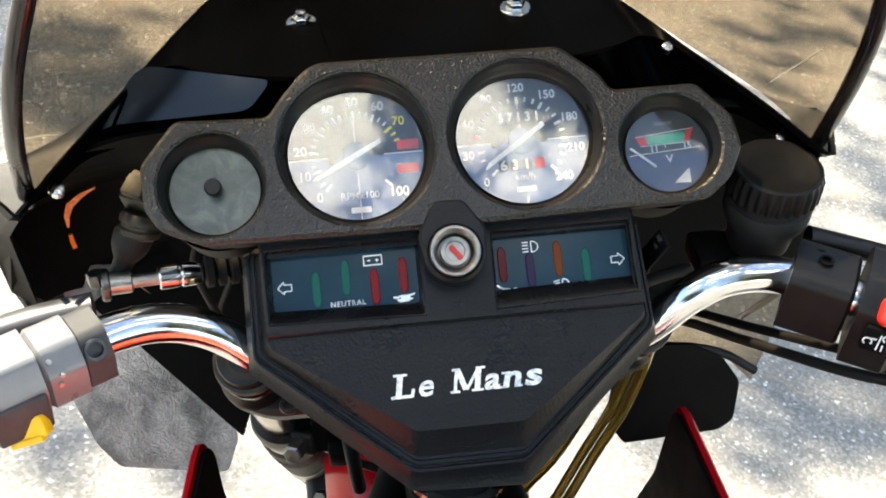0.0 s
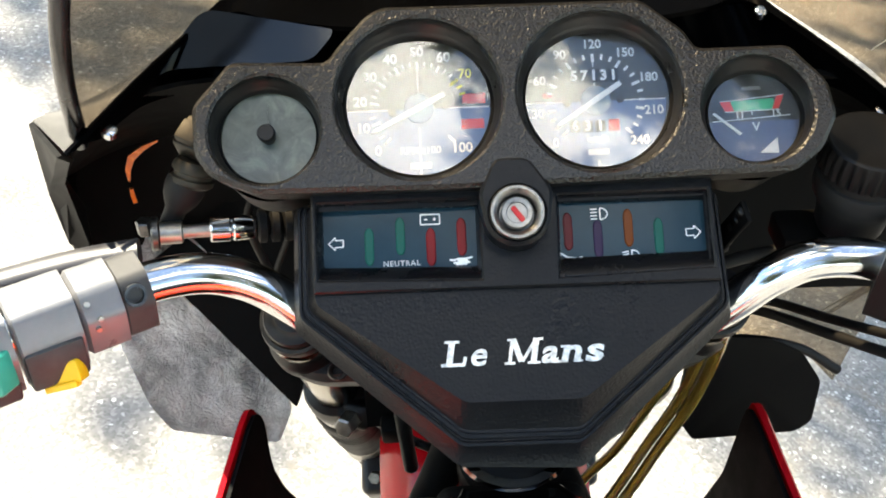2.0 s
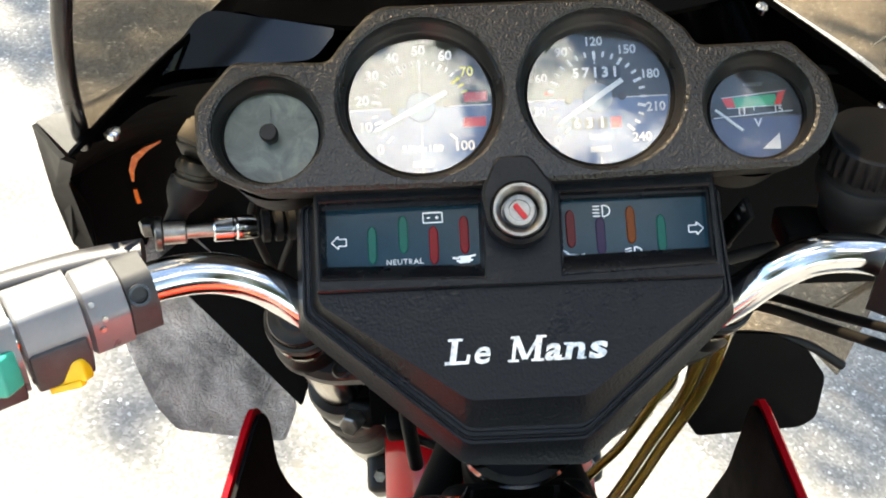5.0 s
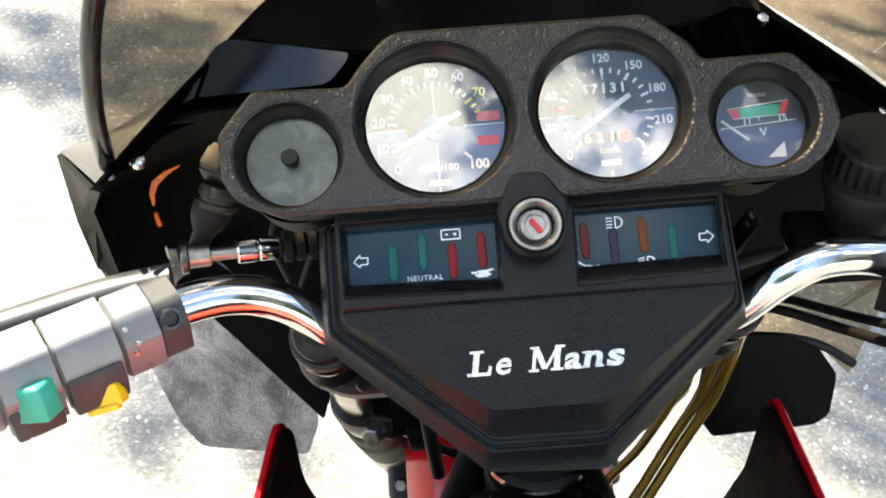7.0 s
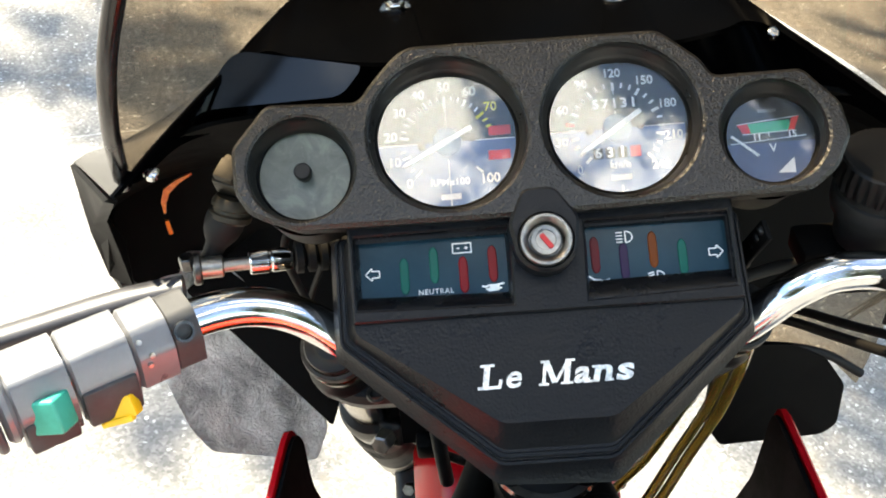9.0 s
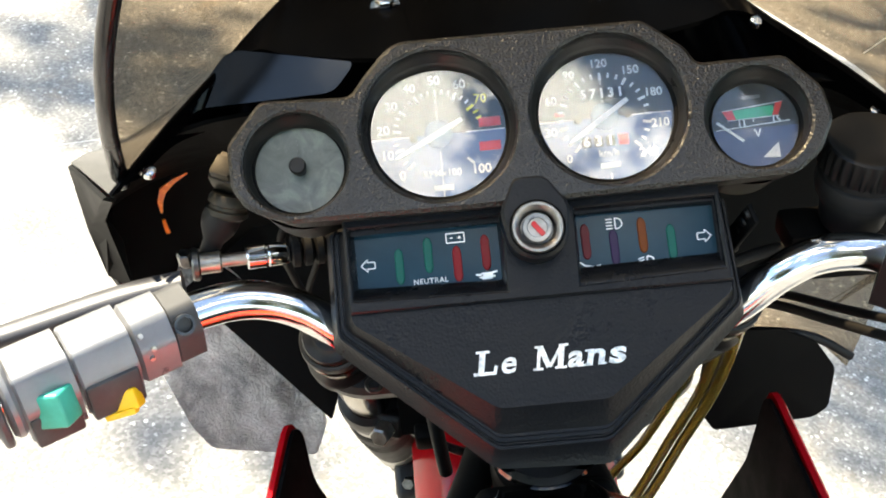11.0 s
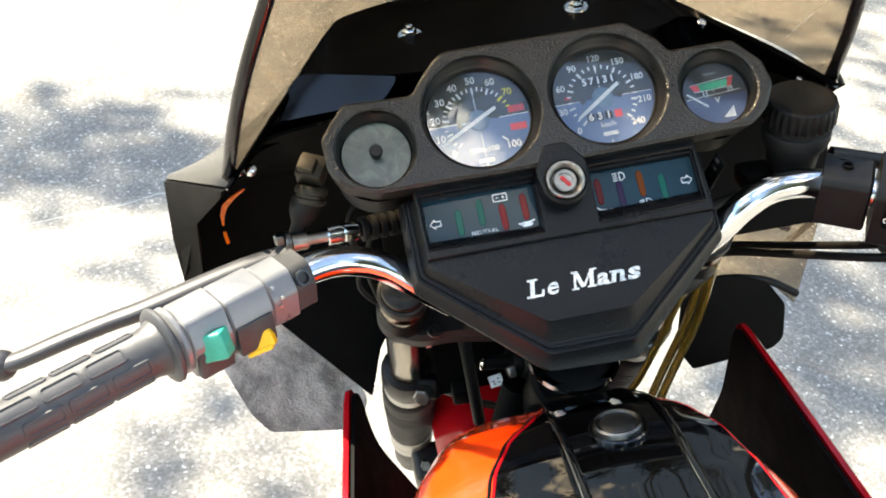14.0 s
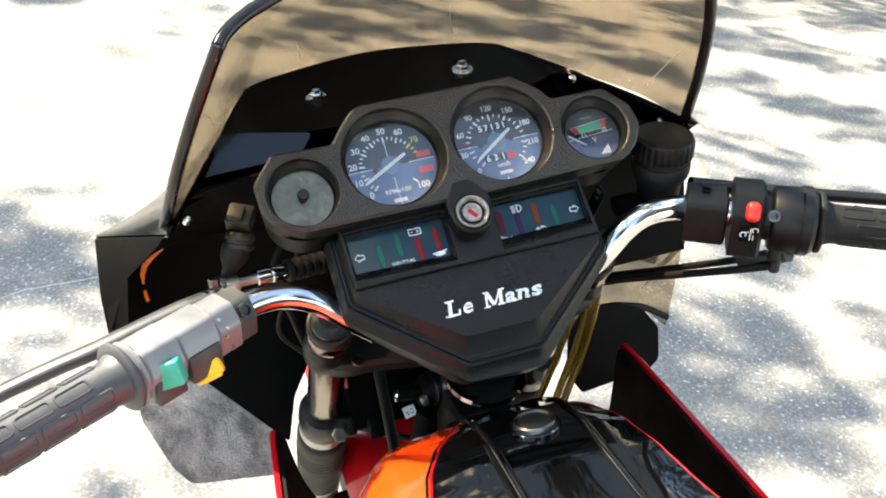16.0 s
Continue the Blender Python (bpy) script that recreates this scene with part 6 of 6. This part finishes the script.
spine = []
for y in ys:
    hw = at_y(RIB, y)
    spine.append([on_tank(-hw + 2 * hw * j / 8, y) + Vector((0, 0, 0.0012)) for j in range(9)])
part("tank_top", loft(spine), PAINT, tank, "gloss black centre of the tank top", 60)
for s in (-1, 1):
    part("tank_rib", tube([on_tank(s * at_y(RIB, -0.024 - 0.032 * i), -0.024 - 0.032 * i) + Vector((0, 0, 0.0012)) for i in range(16)], lambda q: 0.0024 + 0.0010 * min(1, q * 4), 14, 4), PAINT, tank, "gloss black raised rib")
    lobe, edge, edge2 = [], [], []
    for y in [-0.047] + [q for q in ys if q < -0.048]:
        x0 = at_y(RIB, y)
        x1 = max(lobe_at(y, 1.0 if s < 0 else 0.0), x0 + 0.0035)
        xs = [x0 - 0.0005, x0 + 0.0016, x0 + 0.0031] + [x0 + 0.0031 + (x1 - x0 - 0.0031) * j / 7 for j in range(1, 8)]
        lobe.append([on_tank(s * x, y) + Vector((0.0012 * s if x < x0 + 0.003 else 0, 0, 0.0014)) for x in xs])
        edge.append(on_tank(s * (x1 + 0.0048), y) + Vector((0, 0, 0.0004)))
        edge2.append(on_tank(s * (x1 + 0.0012), y) + Vector((0, 0, 0.0012)))
    part("knee_panel", loft(lobe), PAINT, tank, "gloss black side of the tank top", 60)
    part("pinstripe", tube(edge, 0.0013 if s < 0 else 0.0008, 8, 3), MATT, tank, "thin black stripe")
    part("pinstripe", tube(edge2, 0.0013 if s < 0 else 0.0008, 8, 3), RED, tank, "thin red stripe")
c = on_tank(0.0013, -0.1165)
m = axis_matrix(c + Vector((0, 0, 0.001)), (0, 0.20, 0.98)) @ Matrix.Scale(0.80, 4)
capo = part("filler_cap", lathe([(0.0255, -0.004), (0.0250, 0.0016), (0.0235, 0.0026), (0.0215, 0.0024), (0.0205, 0.0015), (0.0200, 0.0020)], m, 48), GLOSS, tank, "black filler cap surround")
part("cap_ring", lathe([(0.0212, 0.002), (0.0205, 0.0062), (0.0186, 0.0076), (0.0165, 0.0070), (0.0158, 0.0055)], m, 48), DULL, capo, "dull metal cap ring")
part("cap_top", lathe([(0.0162, 0.0050), (0.0140, 0.0068), (0.006, 0.0076), (0, 0.0078)], m, 48), PLASTIC, capo, "dark cap top")
# bits between tank and head
part("frame_gusset", block(pose(0, -0.030, 0.868, 18, 0, 0), 0.090, 0.050, 0.050, 0.010, 3), MATT, motorcycle, "matt black frame behind the steering head")
part("tank_edge_strip", tube([(-0.064, -0.020, 0.886), (-0.050, -0.023, 0.892), (-0.036, -0.028, 0.896)], 0.0030, 10, 5), RUBBER, motorcycle, "black rubber strip along the front edge of the tank")

# ---------------------------------------------------------------- wheel, mudguard, engine
WC = Vector((0, 0.052, 0.962)) + FD * 0.66 + Vector((0, 0.03, 0))
wm = axis_matrix((0, WC.y, 0.300), (1, 0, 0))
wheel = part("front_wheel", lathe([(0.232, -0.030), (0.262, -0.052), (0.288, -0.045), (0.300, -0.018), (0.302, 0), (0.300, 0.018), (0.288, 0.045), (0.262, 0.052), (0.232, 0.030)], wm, 72), TYRE, motorcycle, "black front tyre on a cast wheel")
part("rim", lathe([(0.232, -0.030), (0.215, -0.034), (0.205, -0.020), (0.205, 0.020), (0.215, 0.034), (0.232, 0.030)], wm, 72), CAST, wheel)
for i in range(6):
    a = math.pi * i / 3
    part("spoke", tube([wm @ Vector((0.03 * math.cos(a), 0.03 * math.sin(a), 0)), wm @ Vector((0.21 * math.cos(a), 0.21 * math.sin(a), 0))], 0.014, 10, 2, flat=0.6), CAST, wheel)
part("hub", lathe([(0, -0.05), (0.045, -0.05), (0.05, -0.03), (0.05, 0.03), (0.045, 0.05), (0, 0.05)], wm, 32), CAST, wheel)
arc = []
for i in range(22):
    a = radians(24 + 6.6 * i)
    r = 0.425
    row = []
    for j in range(9):
        x = -0.096 + 0.024 * j
        rr = r - 0.020 * (abs(x) / 0.096) ** 2.5 - (0.06 if j in (0, 8) else 0)
        row.append(Vector((x * (1.0 if j not in (0, 8) else 1.02), WC.y + rr * math.cos(a), 0.300 + rr * math.sin(a))))
    arc.append(row)
part("front_mudguard", loft(arc, thick=0.003), RED, motorcycle, "gloss red front mudguard", 60)
eng = part("engine", block(pose(0, -0.22, 0.48), 0.20, 0.38, 0.28, 0.03, 3), MATT, motorcycle, "grey cast engine block")
for s in (-1, 1):
    bm = bmesh.new()
    for i in range(7):
        block(pose(s * (0.13 + 0.014 * i), -0.06, 0.60, 0, s * 38, 0), 0.004, 0.17, 0.13, 0.001, 1, bm)
    part("cylinder_fins", bm, MATT, eng)
part("frame_tube", tube([(0, 0.06, 0.86), (0, -0.1, 0.80), (0, -0.35, 0.79), (0, -0.58, 0.72)], 0.019, 14, 6), MATT, motorcycle, "matt black frame tube")
for s in (-1, 1):
    part("frame_tube", tube([(s * 0.03, 0.07, 0.84), (s * 0.10, 0.05, 0.62), (s * 0.12, 0.0, 0.34), (s * 0.12, -0.5, 0.33)], 0.014, 12, 6), MATT, motorcycle)
    part("swing_arm", tube([(s * 0.10, -0.45, 0.36), (s * 0.10, -0.85, 0.305)], 0.022, 12, 3), MATT, motorcycle)
rw = axis_matrix((0, -0.86, 0.305), (1, 0, 0))
rear = part("rear_wheel", lathe([(0.225, -0.038), (0.262, -0.065), (0.290, -0.056), (0.305, -0.020), (0.307, 0), (0.305, 0.020), (0.290, 0.056), (0.262, 0.065), (0.225, 0.038)], rw, 64), TYRE, motorcycle, "black rear tyre on a cast wheel")
part("rim", lathe([(0.0, -0.05), (0.05, -0.05), (0.06, -0.02), (0.20, -0.02), (0.225, -0.038), (0.225, 0.038), (0.20, 0.02), (0.06, 0.02), (0.05, 0.05), (0, 0.05)], rw, 48), CAST, rear)
part("side_stand", tube([(-0.12, -0.12, 0.33), (-0.22, -0.10, 0.12), (-0.285, -0.08, -0.058)], 0.010, 12, 5), MATT, motorcycle, "black side stand")

# ---------------------------------------------------------------- trees round the yard, which shade the asphalt
rng = random.Random(7)


def leaf_cloud(clumps, per, size, spread, name, parent):
    """Many small bent leaves round clump centres, as one mesh."""
    verts, faces = [], []
    for c, r in clumps:
        for _ in range(int(per * (r / spread) ** 2)):
            d = Vector((rng.gauss(0, 1), rng.gauss(0, 1), rng.gauss(0, 0.8))) * r * 0.5
            p = c + d
            a = Vector((rng.uniform(-1, 1), rng.uniform(-1, 1), rng.uniform(-0.5, 0.5))).normalized()
            b = a.cross(Vector((rng.uniform(-1, 1), rng.uniform(-1, 1), rng.uniform(-1, 1)))).normalized()
            s = size * rng.uniform(0.6, 1.3)
            k = len(verts)
            nrm = a.cross(b) * s * 0.12
            verts += [p - a * s, p + b * s * 0.42 + nrm, p + a * s, p - b * s * 0.42 + nrm]
            faces += [(k, k + 1, k + 2), (k, k + 2, k + 3)]
    me = bpy.data.meshes.new(name)
    me.from_pydata(verts, [], faces)
    me.materials.append(LEAF)
    ob = new(name, me)
    ob.parent = parent
    return ob


def tree(base, height, clumps, per, size, spread, label, lean=(0, 0), limb=0.05):
    t = new("tree")
    t.location = base
    tagged(t, label, "tree", group="trees round the yard")
    trunk = [Vector((0, 0, -0.05)), Vector((lean[0] * 0.15, lean[1] * 0.15, height * 0.3)), Vector((lean[0] * 0.5, lean[1] * 0.5, height * 0.6)), Vector((lean[0], lean[1], height * 0.92))]
    part("trunk", tube(trunk, lambda q: 0.22 * (1 - q) ** 0.8 + 0.04, 14, 6), BARK, t, "rough grey-brown trunk")
    base_v = Vector(base)
    loc = [(Vector(c) - base_v, r) for c, r in clumps]
    path = smooth_path(trunk, 6)
    for c, r in sorted(loc, key=lambda q: -q[1])[:14]:
        s = min(path[6:], key=lambda q: (q - (c - Vector((0, 0, (c.xy - q.xy).length * 0.5)))).length)
        mid = (s + c) / 2 + Vector((0, 0, 0.25))
        part("limb", tube([s, mid, c], lambda q: limb * (1 - q) + limb * 0.2, 8, 5), BARK, t)
    leaf_cloud(loc, per, size, spread, "crown", t)
    return t


def shade_clump(gx, gy, h, r):
    """A clump at height h whose shade falls on the ground at (gx, gy)."""
    k = h / SUN_TO.z
    return (Vector((gx + SUN_TO.x * k, gy + SUN_TO.y * k, h)), r)


# where the crown shades the ground: x, y, radius
SHADE_LEFT = [(-1.05, 2.15, 0.26), (-0.92, 1.85, 0.18), (-0.64, 1.95, 0.22), (-0.52, 1.78, 0.16), (-0.56, 1.5, 0.13), (-0.5, 0.95, 0.15), (-0.4, 0.78, 0.1), (-0.89, 1.3, 0.05), (-0.76, 2.12, 0.24), (-0.84, 1.98, 0.22),
              (-0.51, 0.8, 0.1), (-0.8, 2.19, 0.16), (-0.68, 2.12, 0.14), (-0.57, 2.05, 0.14), (-0.63, 1.84, 0.13), (-0.53, 1.9, 0.12), (-0.42, 2.34, 0.07), (-0.47, 1.98, 0.11), (-0.47, 1.74, 0.1), (-0.54, 0.9, 0.1),
              (-0.3, 0.98, 0.06)]
SHADE_RIGHT = [(0.84, 1.02, 0.26), (1.05, 1.2, 0.22), (0.98, 1.42, 0.16), (0.8, 1.3, 0.13), (1.25, 0.98, 0.15), (1.15, 0.55, 0.16), (0.92, 0.84, 0.17), (1.3, 1.38, 0.16), (1.72, 0.72, 0.34), (1.4, 0.3, 0.3),
               (2.1, 0.9, 0.3), (1.16, 1.29, 0.16), (1.38, 1.38, 0.16), (0.93, 1.07, 0.12), (1.3, 1.16, 0.14), (0.89, 0.85, 0.12), (1.08, 0.9, 0.12), (1.32, 1, 0.14), (1.1, 0.75, 0.12), (1.58, 1.23, 0.15),
               (0.95, 1.28, 0.12), (0.77, 0.95, 0.12), (0.91, 1.13, 0.12), (0.77, 1, 0.14), (0.65, 0.89, 0.12), (0.45, 0.83, 0.1), (0.47, 0.9, 0.08), (0.74, 0.86, 0.1), (0.69, 0.94, 0.12)]
SHADE_AHEAD = [(1.5, 1.6, 0.12), (1.08, 1.66, 0.14), (1.94, 2.28, 0.3), (1.66, 1.86, 0.2), (2.9, 2.98, 0.34), (2.5, 3.36, 0.3), (2.24, 1.62, 0.32), (1.75, 2.9, 0.26), (1.3, 2.3, 0.22), (2.9, 2.1, 0.3),
               (3.3, 2.6, 0.3), (4.4, 3.2, 0.6), (1.26, 1.86, 0.2), (1.08, 2.45, 0.2), (1.38, 2.72, 0.22), (1.48, 1.67, 0.14), (1.79, 2.23, 0.18), (2.19, 2.36, 0.2), (2.07, 2.65, 0.2), (2.67, 2.7, 0.22),
               (2.67, 3.11, 0.22), (0.19, 3.31, 0.2), (0.79, 1.16, 0.14), (0.73, 1.2, 0.12), (0.87, 1.24, 0.12), (0.71, 1.3, 0.1)]
SHADE_FAR = [(-0.28, 3.75, 0.09), (-0.58, 4.45, 0.22), (-0.02, 3.95, 0.1), (0.1, 4.25, 0.14), (3.36, 3.82, 0.45), (1.9, 3.9, 0.4), (1, 3.6, 0.4), (0.62, 4.4, 0.25), (0.53, 3.92, 0.26), (0.84, 4.12, 0.26),
             (1.02, 3.95, 0.24), (1.39, 4.36, 0.28), (1.57, 4.17, 0.26), (1.92, 4.41, 0.3), (1.89, 3.91, 0.28), (2.3, 4.34, 0.3), (2.19, 3.75, 0.28), (2.62, 4.15, 0.3)]
SHADE_BEYOND = [(0.35, 4.9, 0.3), (3, 4.8, 0.6), (4.2, 4.8, 0.7), (2, 5.4, 0.6), (0.7, 5.6, 0.5), (5.6, 5.2, 0.8), (3.6, 6.4, 0.8), (-0.8, 6, 0.6), (1.6, 7.2, 0.8), (-0.2, 5.2, 0.4),
                (1.3, 4.7, 0.35), (0.2, 6.5, 0.5), (1.2, 6.2, 0.5)]
# crown whose shade dapples the yard beside and in front of the motorcycle
cl = []
for gx, gy, r in SHADE_LEFT + SHADE_RIGHT + SHADE_AHEAD + SHADE_FAR + SHADE_BEYOND:
    h = rng.uniform(5.6, 7.2)
    for _ in range(6):
        cl.append(shade_clump(gx + rng.gauss(0, r * 0.58), gy + rng.gauss(0, r * 0.58), h + rng.uniform(-0.5, 0.5), r * rng.uniform(0.22, 0.44)))
# leaf clumps added out of view to block the sun from the console
for qx, qy, qz, r in ((-0.02, -0.07, 1.01, 0.085), (0.05, -0.06, 1.02, 0.085)):
    cl.append(((Matrix.Rotation(radians(-11.93), 3, "Y") @ Vector((qx, qy, qz))) + SUN_TO * rng.uniform(8.4, 9.6), r))
tree((-9.5, 1.0, 0), 9.0, cl, 900, 0.052, 0.6, "broad tree with airy green crown", (1.4, 1.6), 0.005)
# an overhanging crown behind, seen in the gauge glasses above the open sky
cl = []
for el, az, r in ((68.5, -27, 0.26), (69, -20, 0.24), (68, -31, 0.3), (70, -25, 0.4), (73, -19, 0.35), (75.5, -6, 0.32), (75.5, 8, 0.32), (79, -10, 0.5), (78.5, 15, 0.5), (75, 22, 0.3)):
    k = rng.uniform(6.6, 7.8) / math.tan(radians(el))
    cl.append((Vector((k * math.sin(radians(az)), -k * math.cos(radians(az)), k * math.tan(radians(el)) + 1.1)), r))
tree((-6.0, -0.6, 0), 8.5, cl, 420, 0.075, 0.4, "tall tree with a thin overhanging crown", (1.2, -0.3), 0.010)
# an airy crown ahead, seen in the lacquer of the tank
cl = []
for _ in range(24):
    el, az, k = rng.uniform(34, 54), rng.uniform(-22, 34), rng.uniform(8.5, 10.5)
    cl.append((Vector((k * math.sin(radians(az)), k * math.cos(radians(az)), k * math.tan(radians(el)) + 1.0)), rng.uniform(0.25, 0.75)))
tree((2.5, 10.5, 0), 11.5, cl, 300, 0.085, 0.6, "tall tree with a loose airy crown", (-0.6, -0.6))
# trees further round the yard, seen in the glass and paint
for bx, by, h, n_cl, w in ((3.5, -8.5, 7.0, 18, 2.2), (-4.5, -10.0, 8.0, 20, 2.4), (9.0, 4.0, 8.5, 26, 2.6), (0.5, 18.0, 9.5, 60, 4.2), (7.5, 17.0, 9.0, 60, 4.2), (-6.5, 19.0, 10.0, 60, 4.4), (-14.0, 18.0, 11.0, 50, 4.4), (4.0, 21.0, 10.5, 50, 4.2), (-3.0, 22.0, 11.0, 50, 4.2), (12.5, 11.0, 10.0, 40, 3.2), (11.0, -5.0, 9.0, 22, 2.8), (8.5, 8.0, 8.0, 40, 2.8)):
    cs = [(Vector((bx + rng.gauss(0, w * 0.55), by + rng.gauss(0, w * 0.55), h * rng.uniform(0.15 if by > 3 else 0.42, 1.0))), rng.uniform(0.9, 1.6)) for _ in range(n_cl)]
    tree((bx, by, 0), h, cs, 330 if by < 15 else 420, 0.13 if by < 15 else 0.24, 0.9, "leafy green tree at the edge of the yard", (rng.uniform(-0.6, 0.6), rng.uniform(-0.6, 0.6)))
